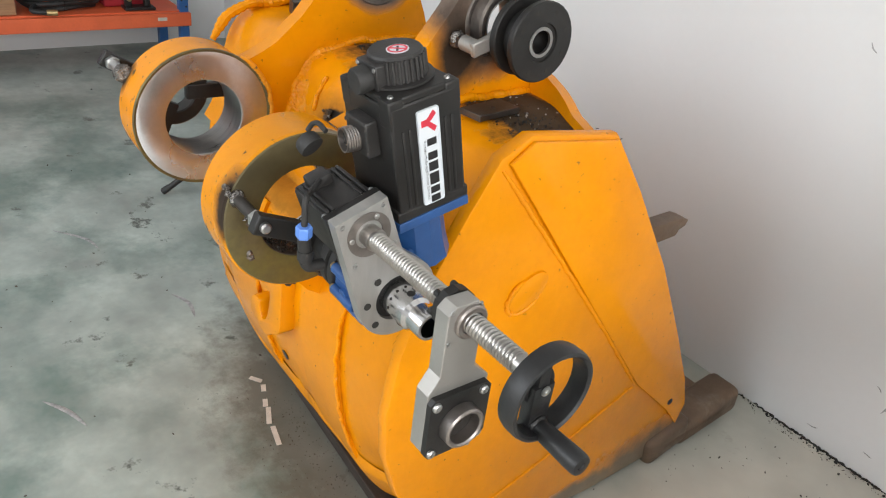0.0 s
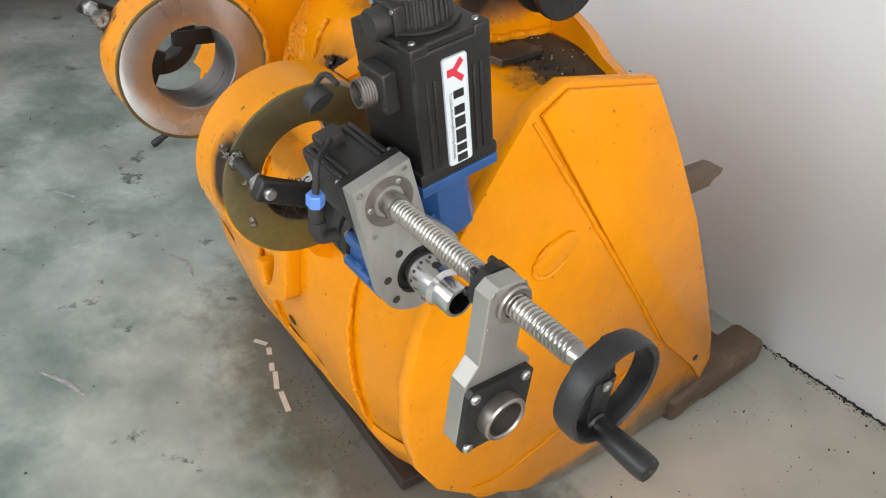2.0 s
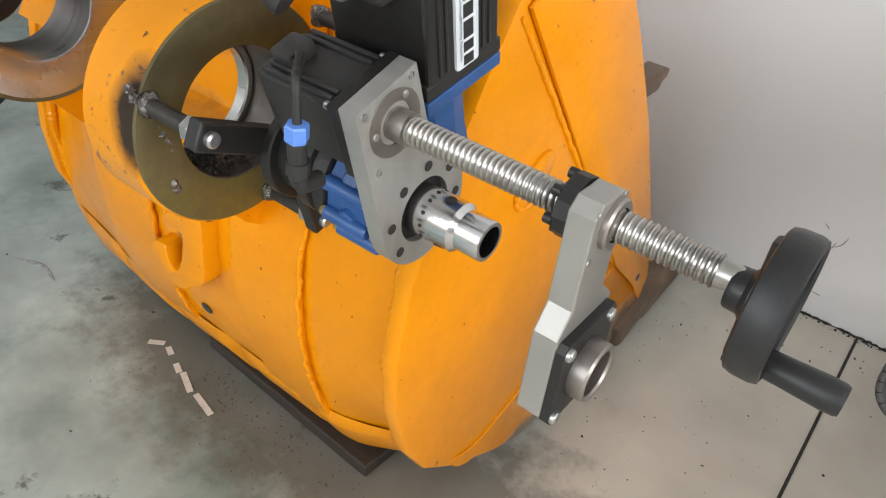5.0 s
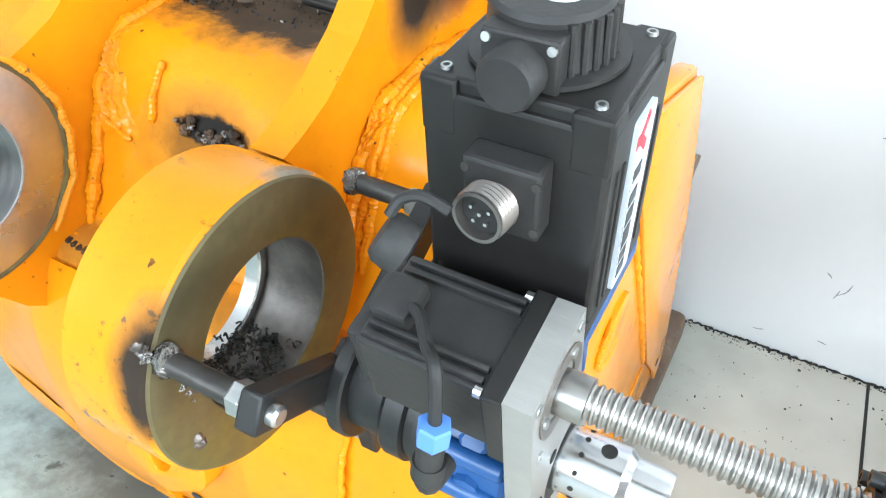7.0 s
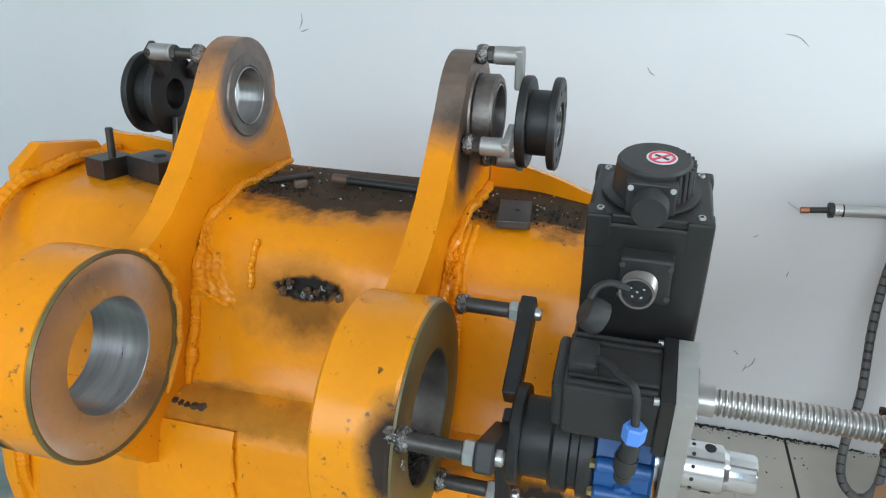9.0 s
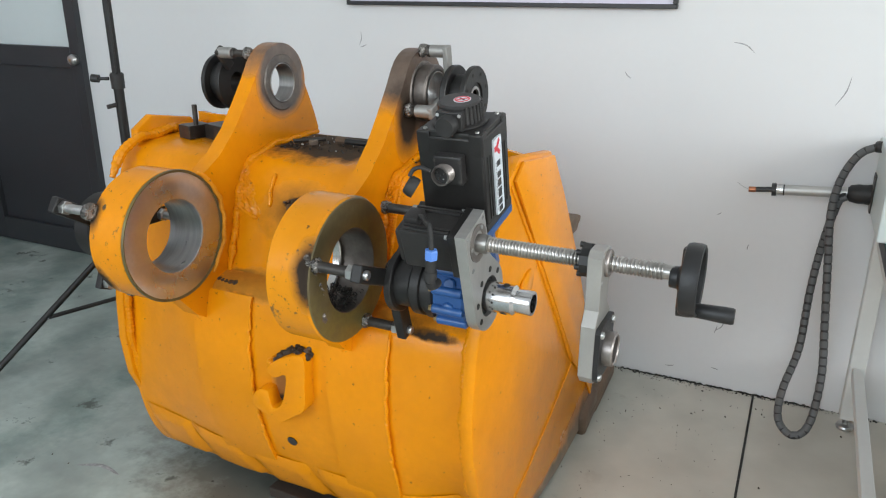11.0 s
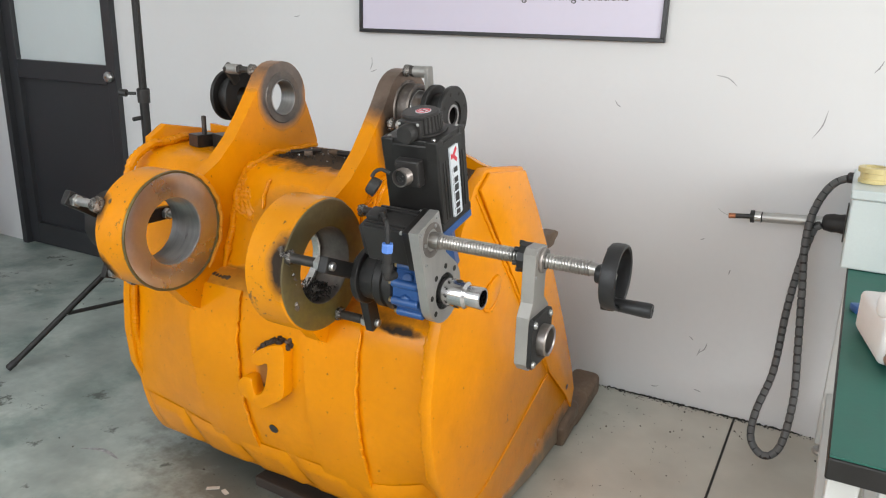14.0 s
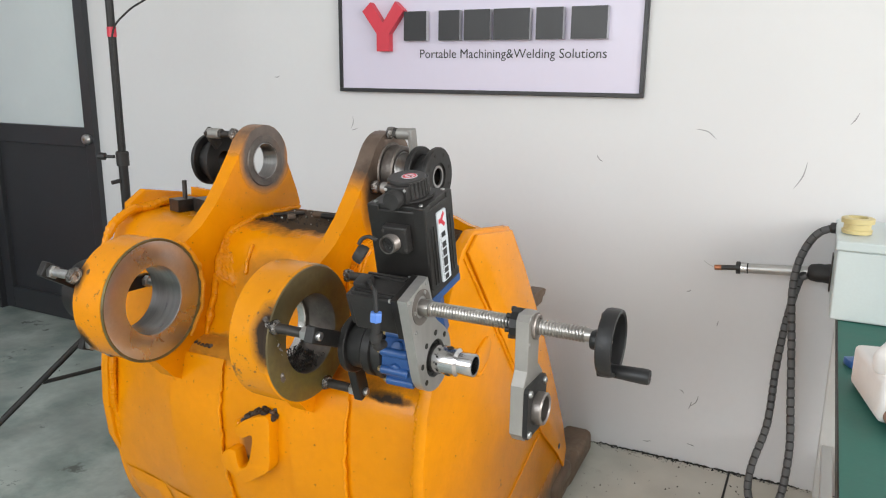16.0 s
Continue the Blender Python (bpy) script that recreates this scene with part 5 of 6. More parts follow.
# pile of curled black swarf in the right bore
rs = random.Random(5)
sw = bmesh.new()
for i in range(190):
    t = rs.random()
    c = Vector((rs.uniform(0.61, 0.668), PIN_Y + rs.uniform(-0.050, 0.044), 0))
    c.z = PIN_Z - math.sqrt(0.080 ** 2 - (c.y - PIN_Y) ** 2) + 0.003 + rs.random() * 0.036 * (1 - abs(c.y - PIN_Y) / 0.06)
    a0 = rs.uniform(0, 6.28)
    e = Euler((rs.uniform(0, 3), rs.uniform(0, 3), a0)).to_matrix()
    k = rs.uniform(0.003, 0.0055)
    prev = None
    for j in range(7):
        an = j * 0.9
        p = c + e @ Vector((k * math.cos(an), k * math.sin(an), j * 0.0009))
        q = p + e @ Vector((0, 0, 0.0022))
        cur = (sw.verts.new(p), sw.verts.new(q))
        if prev:
            sw.faces.new((prev[0], cur[0], cur[1], prev[1]))
        prev = cur
tagged(mesh_object("swarf_pile", sw, BLACKOX, 60), "pile of curled black metal swarf in the bore", "swarf", kind="stuff")


# ---- bearing mounts on the ears and on the left boss ----
def spool(at_x, sgn, parent, r=0.068):
    """A black spool-shaped bearing carrier with drilled flanges; sgn gives the side it faces."""
    y, z = EAR_Y, EAR_Z - 0.007
    prof = [(0.0, 0.026), (0.0, r), (0.002, r + 0.001), (0.012, r + 0.001), (0.014, r - 0.001), (0.014, 0.049), (0.046, 0.049), (0.046, r), (0.048, r + 0.001), (0.056, r + 0.001), (0.058, r - 0.001), (0.058, 0.034), (0.054, 0.033), (0.054, 0.026), (0.0, 0.026)]
    b = part("spool", lathe([(a * sgn, q) for a, q in prof], (at_x, y, z), (1, 0, 0), 56), BLACKOX, parent, "black drilled bearing carrier", smooth=25)
    part("bearing_ring", lathe([(0.050 * sgn, 0.0262), (0.0555 * sgn, 0.0262), (0.0555 * sgn, 0.0205), (0.050 * sgn, 0.0205), (0.050 * sgn, 0.0262)], (at_x, y, z), (1, 0, 0), 36), BORE, b)
    for i in range(8):
        a = radians(22.5 + 45 * i)
        part("bolt_hole", lathe([(0, 0.0042), (0.0006, 0.0042)], (at_x + 0.0582 * sgn - (0.0006 if sgn < 0 else 0), y + 0.054 * math.cos(a), z + 0.054 * math.sin(a)), (1, 0, 0), 12), CRACKDARK, b)
    return b


def ear_mount(name, x_ear, sgn, x_spool, angles, tone, label):
    mt = thing(name, (x_spool, EAR_Y, EAR_Z), label, "bearing mount", "bearing mounts")
    spool(x_spool, sgn, mt)
    for a in angles:
        c, s_ = math.cos(radians(a)), math.sin(radians(a))
        R1 = 0.092
        y1, z1 = EAR_Y + R1 * c, EAR_Z + R1 * s_
        ym, zm = EAR_Y + 0.074 * c, EAR_Z + 0.074 * s_
        arm_ = part("arm", box(x_spool - 0.006 * sgn, ym, zm, 0.012, 0.026, 0.060, 0.003, rot=turn_x(a - 90)), tone, mt, "grey metal arm", smooth=20)
        xs = x_spool - 0.004 * sgn
        xe = x_ear
        part("sleeve", rod((xs, y1, z1), (xs - 0.040 * sgn, y1, z1), 0.0135, 20, 0.002), ALUDARK, arm_)
        part("lock_nut", hexnut((xs - 0.040 * sgn, y1, z1), (-sgn, 0, 0), 0.022, 0.009), DARKSTEEL, arm_, smooth=20)
        part("stud", rod((xs - 0.048 * sgn, y1, z1), (xe, y1, z1), 0.0085, 14), DARKSTEEL, arm_)
        part("weld_blob", lumps([Vector((xe + 0.006 * sgn, y1 + 0.009 * math.cos(i), z1 + 0.009 * math.sin(i))) for i in range(5)], 0.0085, 0.3, int(a)), WELD, arm_, "silvery weld blob")
    return mt


ear_mount("bearing_mount", 0.630, 1, 0.698, (100, 198, 300), ALUDARK, "black spool bearing mount with grey arms on ear")
ear_mount("bearing_mount", 0.195, -1, 0.098, (130, 262, 30), DARKSTEEL, "black spool bearing mount with dark arms on ear")

# mount behind the left boss
lm = thing("bearing_mount", (0.05, PIN_Y, PIN_Z), "black star bearing mount on the polished boss", "bearing mount", "bearing mounts")
part("carrier", tube_ring(0.015, 0.060, 0.045, 0.075, (PIN_Y, PIN_Z), 0.003, 48), BLACKOX, lm)
for y, z in ((-1.487, 0.882), (-1.410, 0.690), (-1.235, 0.80)):
    d = Vector((0, y - PIN_Y, z - PIN_Z))
    ang = math.degrees(math.atan2(-d.y, d.z))
    a = part("arm", box(0.058, PIN_Y + d.y * 0.66, PIN_Z + d.z * 0.66, 0.018, 0.034, d.length * 0.95, 0.003, rot=turn_x(ang)), BLACKOX, lm, smooth=20)
    part("lock_nut", hexnut((0.066, y, z), (1, 0, 0), 0.026, 0.014), ZINC, a, smooth=20)
    part("stud", rod((0.066, y, z), (0.147, y, z), 0.0098, 16), ZINC, a)
    part("weld_blob", lumps([Vector((0.143, y + 0.011 * math.cos(i), z + 0.011 * math.sin(i))) for i in range(6)], 0.010, 0.35, 91), WELD, a, "silvery weld blob")

# ---- loose things on the bucket ----
def drilled_block(cx, cy, sx, sy, sz, z0, rz, hole, label):
    ob = thing("steel_block", (cx, cy, z0), label, "steel block", "steel blocks")
    m = Matrix.Translation((cx, cy, z0)) @ Matrix.Rotation(radians(rz), 4, 'Z')
    bm = box(0, 0, sz / 2, sx, sy, sz, 0.0015)
    bmesh.ops.transform(bm, matrix=m, verts=bm.verts)
    part("body", bm, DARKSTEEL, ob, smooth=20)
    if hole:
        h = lathe([(0, hole), (0.0006, hole)], m @ Vector((0.004, 0.002, sz + 0.0002)), (0, 0, 1), 20)
        part("hole", h, CRACKDARK, ob)
    return ob


b1 = drilled_block(-0.016, -1.012, 0.050, 0.062, 0.034, 0.939, -16, 0, "dark steel block with an upright stud")
part("stud", rod((-0.004, -1.018, 0.972), (-0.004, -1.018, 1.024), 0.0065, 16, 0.001), DARKSTEEL, b1)
drilled_block(0.074, -1.000, 0.090, 0.064, 0.038, 0.940, -20, 0.011, "dark steel block with a drilled hole")
drilled_block(0.703, -1.012, 0.050, 0.105, 0.012, 0.942, 8, 0.004, "flat grey steel plate with a centre punch mark")
el = thing("welding_electrode_stub", (0.36, -0.955, 0.945), "short burnt electrode stub on the dirty top", "electrode stub", "scrap pieces")
part("rod", rod((0.40, -0.945, 0.952), (0.56, -0.955, 0.952), 0.0075, 12, 0.002), BLACKOX, el)
part("end", rod((0.375, -0.943, 0.953), (0.405, -0.945, 0.953), 0.0085, 12, 0.002), RUST, el)
part("end", rod((0.535, -0.953, 0.953), (0.575, -0.956, 0.953), 0.0085, 12, 0.002), RUST, el)
solid("scrap_rod", rod((0.275, -0.985, 0.949), (0.33, -0.925, 0.949), 0.005, 10), DARKSTEEL, "thin dark scrap rod on the bucket", "scrap rod", "scrap pieces")
solid("scrap_chip", box(0.335, -0.985, 0.950, 0.022, 0.014, 0.012, 0.003, rot=Matrix.Rotation(0.7, 4, 'Z')), RUST, "small rusty scrap chip", "scrap", "scrap pieces")

# chips and crumbs on the top and on the floor
rs = random.Random(11)


def crumbs(name, spots, n, size, zf, material, label):
    bm = bmesh.new()
    for i in range(n):
        x0, x1, y0, y1 = spots[i % len(spots)]
        x, y = rs.uniform(x0, x1), rs.uniform(y0, y1)
        s = size * rs.uniform(0.35, 1.3)
        m = Matrix.Translation((x, y, zf(x, y) + s * 0.3)) @ Euler([rs.uniform(0, 6) for _ in range(3)]).to_matrix().to_4x4() @ Matrix.Diagonal((s * rs.uniform(0.7, 2.0), s, s * 0.5, 1))
        bmesh.ops.create_icosphere(bm, subdivisions=1, radius=1, matrix=m)
    return tagged(mesh_object(name, bm, material, 0), label, "debris", kind="stuff")


crumbs("slag_crumbs", [(0.25, 0.58, -1.02, -0.86), (0.64, 0.89, -1.0, -0.86), (0.64, 0.80, -1.04, -0.9), (0.25, 0.33, -1.03, -0.86)], 900, 0.0019, lambda x, y: 0.941, BLACKOX, "black slag crumbs on the oily bucket top")
crumbs("slag_beads", [(0.25, 0.58, -1.02, -0.86), (0.64, 0.80, -1.0, -0.87)], 40, 0.0022, lambda x, y: 0.942, ZINC, "shiny weld spatter on the bucket top")
crumbs("floor_grit", [(0.1, 0.9, -1.35, -1.12), (0.25, 0.7, -1.24, -1.16), (0.35, 0.85, -1.3, -1.18), (0.9, 1.35, -0.9, -0.1), (0.2, 0.8, -1.28, -1.17)], 420, 0.0016, lambda x, y: 0.0, GRIT, "dark grit and swarf on the floor")
crumbs("wall_base_debris", [(0.93, 1.62, -0.022, -0.002), (0.93, 1.25, -0.04, -0.002), (-1.55, -0.3, -0.03, -0.002)], 260, 0.0016, lambda x, y: 0.0, GRIT, "dark crumbs gathered along the foot of the wall")
crumbs("scattered_grit", [(-1.0, 0.3, -1.9, -1.1), (-2.4, 0.0, -2.2, -0.2), (0.95, 1.65, -0.35, -0.02), (1.0, 1.6, -1.5, -0.2)], 80, 0.0030, lambda x, y: 0.0, GRIT, "scattered dark crumbs on the floor")
crumbs("wall_foot_grit", [(0.85, 2.4, -0.016, -0.002)], 220, 0.0035, lambda x, y: 0.0, BLACKOX, "black dirt along the foot of the wall")

# timber under the bucket
tim = thing("timber", (0.5, -1.05, 0.0), "oily dark timber board under the bucket", "timber")
part("board", box(0.50, -1.012, 0.0165, 0.50, 0.30, 0.031, 0.004, rot=Matrix.Rotation(radians(-3), 4, 'Z')), DARKWOOD, tim, smooth=20)

# strips of torn tape on the floor
strips = [((0.135, -1.231), (0.165, -1.210)), ((0.180, -1.212), (0.205, -1.222)), ((0.235, -1.232), (0.262, -1.243)), ((0.268, -1.238), (0.325, -1.262)), ((0.338, -1.258), (0.405, -1.272))]
for (x0, y0), (x1, y1) in strips:
    a = math.atan2(y1 - y0, x1 - x0)
    solid("tape_strip", box((x0 + x1) / 2, (y0 + y1) / 2, 0.0016, math.hypot(x1 - x0, y1 - y0), 0.013, 0.0012, rot=Matrix.Rotation(a, 4, 'Z')), PAPER, "torn strip of pale tape on the floor", "tape strip", "torn tape on the floor", 0)
for pts in ([(-0.023, -1.718), (0.043, -1.674), (0.119, -1.647)], [(1.02, -1.18), (1.06, -1.15), (1.10, -1.16)], [(-0.35, -1.28), (-0.28, -1.25), (-0.2, -1.26)], [(-0.9, -1.5), (-0.8, -1.42), (-0.72, -1.40)]):
    bm = sweep([(x, y, 0.0) for x, y in pts], lambda t: 0.006 * (0.15 + math.sin(math.pi * t)), 8)
    bmesh.ops.scale(bm, vec=(1, 1, 0.12), verts=bm.verts)
    bmesh.ops.translate(bm, vec=(0, 0, 0.0012), verts=bm.verts)
    solid("scuff", bm, MARK, "dark curved scuff on the floor", "scuff mark", "scuffs on the floor")
# joint in the slab
structure("floor_joint", join(box(1.383, -0.5, 0.0012, 0.007, 1.0, 0.002), box(1.405, -3.2, 0.0012, 0.007, 4.4, 0.002), box(0.0, -2.62, 0.0012, 5.0, 0.005, 0.002)), CRACKDARK, "dark joint sawn into the concrete", "floor joint")

# dirty gap along the foot of the wall
structure("wall_foot_gap", bead([(0.93 + 0.06 * i, -0.002, 0.001) for i in range(12)], 0.0034, 0.9, 71), CRACKDARK, "dark dirty gap between wall and floor", "floor joint")

# ---- wall: door, sign, marks ----
door = tagged(mesh_object("door_1", join(box(DX0 + 0.02, 0.03, DH / 2, 0.04, 0.12, DH), box(DX1 - 0.02, 0.03, DH / 2, 0.04, 0.12, DH), box((DX0 + DX1) / 2, 0.03, DH - 0.02, DX1 - DX0 - 0.08, 0.12, 0.04)), DOORGREY, 20), "dark grey metal door with a frosted glass upper half", "door", kind="structure")
LX0, LX1 = DX0 + 0.043, DX1 - 0.043


def leaf(name, x0, x1, z0, z1, material, y=0.02, t=0.04, bevel=0.003, label=""):
    return part(name, box((x0 + x1) / 2, y, (z0 + z1) / 2, x1 - x0, t, z1 - z0, bevel), material, door, label, smooth=20)


leaf("stile", LX0, LX0 + 0.075, 0.006, DH - 0.044, DOORGREY)
leaf("stile", LX1 - 0.062, LX1, 0.006, DH - 0.044, DOORGREY)
leaf("rail", LX0 + 0.075, LX1 - 0.062, 0.945, 1.040, DOORGREY)
leaf("rail", LX0 + 0.075, LX1 - 0.062, 0.006, 0.13, DOORGREY)
leaf("rail", LX0 + 0.075, LX1 - 0.062, DH - 0.13, DH - 0.044, DOORGREY)
leaf("panel", LX0 + 0.075, LX1 - 0.062, 0.13, 0.945, DOORGREY, 0.030, 0.012, 0.001)
leaf("pane", LX0 + 0.075, LX1 - 0.062, 1.040, DH - 0.13, FROST, 0.030, 0.006, 0, "pale frosted glass pane")
kn = part("door_knob", lathe([(0, 0.028), (0.004, 0.028), (0.006, 0.013), (0.022, 0.012), (0.028, 0.022), (0.045, 0.026), (0.056, 0.021), (0.060, 0.012)], (-1.645, -0.002, 0.990), (0, -1, 0), 28), ZINC, door, "round metal knob")
part("keyway", lathe([(0, 0.006), (0.002, 0.006)], (-1.645, -0.061, 0.990), (0, -1, 0), 12), BRASS, kn)

sign = thing("wall_sign", (0.416, -0.01, 1.245), "framed pale lilac company sign with raised red and black shapes", "sign")
GX0, GX1, GZ0, GZ1 = -0.172, 1.008, 1.246, 1.690
part("board", box((GX0 + GX1) / 2, -0.010, (GZ0 + GZ1) / 2, GX1 - GX0 - 0.02, 0.016, GZ1 - GZ0 - 0.02), SIGNFACE, sign, smooth=0)
for x0, x1, z0, z1 in ((GX0, GX1, GZ0, GZ0 + 0.014), (GX0, GX1, GZ1 - 0.014, GZ1), (GX0, GX0 + 0.014, GZ0 + 0.014, GZ1 - 0.014), (GX1 - 0.014, GX1, GZ0 + 0.014, GZ1 - 0.014)):
    part("frame_bar", box((x0 + x1) / 2, -0.013, (z0 + z1) / 2, x1 - x0, 0.024, z1 - z0, 0.002), SIGNBLACK, sign, smooth=20)


def slab(name, cx, cz, w, h, ang, material, edge):
    """A raised plain shape: coloured face on a grey body."""
    r = Matrix.Rotation(radians(ang), 4, 'Y')
    a = part(name, box(cx, -0.030, cz, w, 0.024, h, 0.002, rot=r), edge, sign, smooth=20)
    part("face", box(cx, -0.0435, cz, w * 0.985, 0.003, h * 0.985, rot=r), material, a, smooth=0)


mk = part("red_mark", flat_shape([(-0.049 + 0.178 * x, 1.396 + 0.176 * z) for x, z in YM], 0.028, pose(0, -0.018, 0)), SIGNRED, sign, "raised red mark", smooth=0)
for x0, x1 in ((0.129, 0.222), (0.272, 0.355), (0.372, 0.472), (0.484, 0.618), (0.640, 0.735), (0.762, 0.884)):
    slab("dark_shape", (x0 + x1) / 2, 1.484, x1 - x0, 0.104, 0, SIGNBLACK, SIGNGREY)
letters("small_lettering", "Portable Machining&Welding Solutions", 0.700, 0.0, SIGNBLACK, pose(0.181, -0.0195, 1.372, 90, 0, 0), sign)

# scuffs on the wall
rm = random.Random(4)
for x, z, ln, ang in ((1.494, 1.026, 0.09, 70), (-0.134, 1.126, 0.05, 80), (-0.12, 1.10, 0.03, 20), (0.872, 1.042, 0.03, -45), (1.248, 0.233, 0.05, 60), (1.236, 0.215, 0.03, 75), (1.211, 1.138, 0.07, -25), (1.205, 0.26, 0.02, -40), (1.30, 0.52, 0.02, 80), (1.10, 0.05, 0.03, 10), (1.25, 0.07, 0.025, -10), (1.62, 1.20, 0.04, 60), (1.2, 0.62, 0.015, 30), (-0.5, 1.3, 0.03, 10)):
    c, s_ = math.cos(radians(ang)), math.sin(radians(ang))
    bend = rm.uniform(-0.3, 0.3)
    bm = sweep([(x - ln / 2 * c, -0.0004, z - ln / 2 * s_), (x + bend * ln * -s_ * 0.5, -0.0004, z + bend * ln * c * 0.5), (x + ln / 2 * c, -0.0004, z + ln / 2 * s_)], lambda t: 0.0016 * (0.2 + math.sin(math.pi * t)), 6)
    bmesh.ops.scale(bm, vec=(1, 0.25, 1), verts=bm.verts)
    solid("scuff", bm, MARK, "small grey scuff on the white wall", "scuff mark", "scuffs on the wall")

# ---- light stand behind the bucket ----
PX, PY = -0.812, -0.54
st = thing("light_stand", (PX, PY, 0.0), "black tripod light stand with folded-out legs", "light stand")
part("pole", rod((PX, PY, 0.14), (PX, PY, 1.02), 0.0175, 18), BLACKOX, st)
part("upper_pole", rod((PX, PY, 1.0), (PX, PY, 2.35), 0.0145, 18), BLACKOX, st)
cl = part("clamp", lathe([(0, 0.023), (0.05, 0.024), (0.055, 0.02)], (PX, PY, 0.965), (0, 0, 1), 20), PLASTIC, st)
part("clamp_knob", join(rod((PX - 0.02, PY - 0.02, 1.0), (PX - 0.055, PY - 0.035, 1.0), 0.006, 10), rod((PX - 0.052, PY - 0.034, 1.0), (PX - 0.075, PY - 0.045, 1.002), 0.014, 12)), PLASTIC, cl)
part("clamp_bolt", rod((PX, PY - 0.02, 0.91), (PX - 0.01, PY - 0.05, 0.905), 0.008, 10), PLASTIC, st)
part("leg_collar", lathe([(0, 0.028), (0.05, 0.028)], (PX, PY, 0.44), (0, 0, 1), 20), PLASTIC, st)
part("foot_collar", lathe([(0, 0.026), (0.04, 0.026)], (PX, PY, 0.17), (0, 0, 1), 20), PLASTIC, st)
for dx, dy in ((-0.215, -0.54), (0.573, 0.088), (-0.363, 0.452)):
    p, q = Vector((PX + dx * 0.05, PY + dy * 0.05, 0.46)), Vector((PX + dx, PY + dy, 0.012))
    lg = part("leg", rod(p, q, 0.0115, 14), BLACKOX, st)
    mid = p.lerp(q, 0.62)
    part("brace", rod((PX + dx * 0.05, PY + dy * 0.05, 0.19), mid, 0.008, 10), BLACKOX, lg)
    part("rivet", rod(mid + Vector((-0.012, -0.008, 0)), mid + Vector((0.012, 0.008, 0)), 0.004, 8), ZINC, lg)
    part("foot_cap", rod(p.lerp(q, 0.95), q + Vector((0, 0, 0.002)), 0.0135, 14, 0.003), RUBBER, lg)
part("red_tape", lathe([(0, 0.0165), (0.035, 0.0165)], (PX, PY, 1.435), (0, 0, 1), 18), SIGNRED, st, "band of red tape")
part("cable", sweep([(PX + 0.012, PY - 0.012, 0.98), (PX + 0.018, PY - 0.014, 1.25), (PX + 0.016, PY - 0.012, 1.44), (PX + 0.10, PY - 0.01, 1.52), (PX + 0.26, PY, 1.60), (PX + 0.34, PY, 1.75), (PX + 0.1, PY, 2.2)], 0.0035, 8), RUBBER, st)

# ---- bench with the control box ----
bench = thing("work_bench", (1.9, -0.72, 0.0), "white framed work bench with a green rubber top", "work bench")
TX0, TX1, TY0, TY1, TZ = 1.630, 2.45, -1.42, -0.045, 0.70
part("tabletop", box((TX0 + TX1) / 2, (TY0 + TY1) / 2, TZ - 0.021, TX1 - TX0, TY1 - TY0, 0.036, 0.003), BLACKOX, bench, "dark edged top", smooth=20)
part("mat", box((TX0 + TX1) / 2, (TY0 + TY1) / 2, TZ - 0.0010, TX1 - TX0 - 0.004, TY1 - TY0 - 0.004, 0.003), GREENMAT, bench, "worn green rubber mat", smooth=0)
for y in (TY1 - 0.045, TY0 + 0.06):
    for x in (TX0 + 0.028, TX1 - 0.05):
        lg = part("leg", box(x, y, 0.35, 0.045, 0.045, 0.622, 0.004), BENCHWHITE, bench, smooth=20)
        part("foot", lathe([(0, 0.024), (0.008, 0.027), (0.014, 0.024), (0.018, 0.010), (0.04, 0.009)], (x, y, 0.0), (0, 0, 1), 24), ZINC, lg)
part("side_rail", box(TX0 + 0.028, (TY0 + TY1) / 2, 0.21, 0.03, TY1 - TY0 - 0.155, 0.03, 0.003), BENCHWHITE, bench, smooth=20)
part("side_rail", box(TX0 + 0.028, (TY0 + TY1) / 2, 0.635, 0.03, TY1 - TY0 - 0.155, 0.06, 0.003), BENCHWHITE, bench, smooth=20)
part("front_panel", box((TX0 + TX1) / 2, TY0 + 0.045, 0.56, TX1 - TX0 - 0.15, 0.018, 0.20, 0.003), BENCHWHITE, bench, smooth=20)
part("lower_shelf", box((TX0 + TX1) / 2 + 0.04, (TY0 + TY1) / 2, 0.20, TX1 - TX0 - 0.16, TY1 - TY0 - 0.16, 0.02, 0.003), BENCHWHITE, bench, smooth=20)

cb = thing("control_box", (1.85, -0.22, TZ + 0.001), "pale grey-green metal control box on the bench", "control box")
part("body", box(1.860, -0.225, TZ + 0.094, 0.50, 0.34, 0.184, 0.005), BOXGREY, cb, smooth=20)
part("lid", box(1.860, -0.225, TZ + 0.199, 0.51, 0.35, 0.026, 0.005), BOXGREY, cb, smooth=20)
part("side_plate", box(1.6075, -0.10, TZ + 0.06, 0.004, 0.05, 0.11, 0.001), DARKSTEEL, cb)
part("hose_port", lathe([(0, 0.016), (0.014, 0.016), (0.018, 0.012)], (1.608, -0.12, TZ + 0.195), (-1, 0, 0), 16), PLASTIC, cb)

tr = thing("tape_roll", (1.652, -0.27, TZ + 0.214), "yellowed roll of tape on the control box", "tape roll")
part("roll", lathe([(0.0, 0.036), (0.010, 0.037), (0.012, 0.033), (0.026, 0.033), (0.028, 0.040), (0.040, 0.0405), (0.042, 0.036), (0.042, 0.024), (0.0, 0.024), (0.0, 0.036)], (1.652, -0.27, TZ + 0.2135), (0, 0, 1), 40), TAPE, tr)

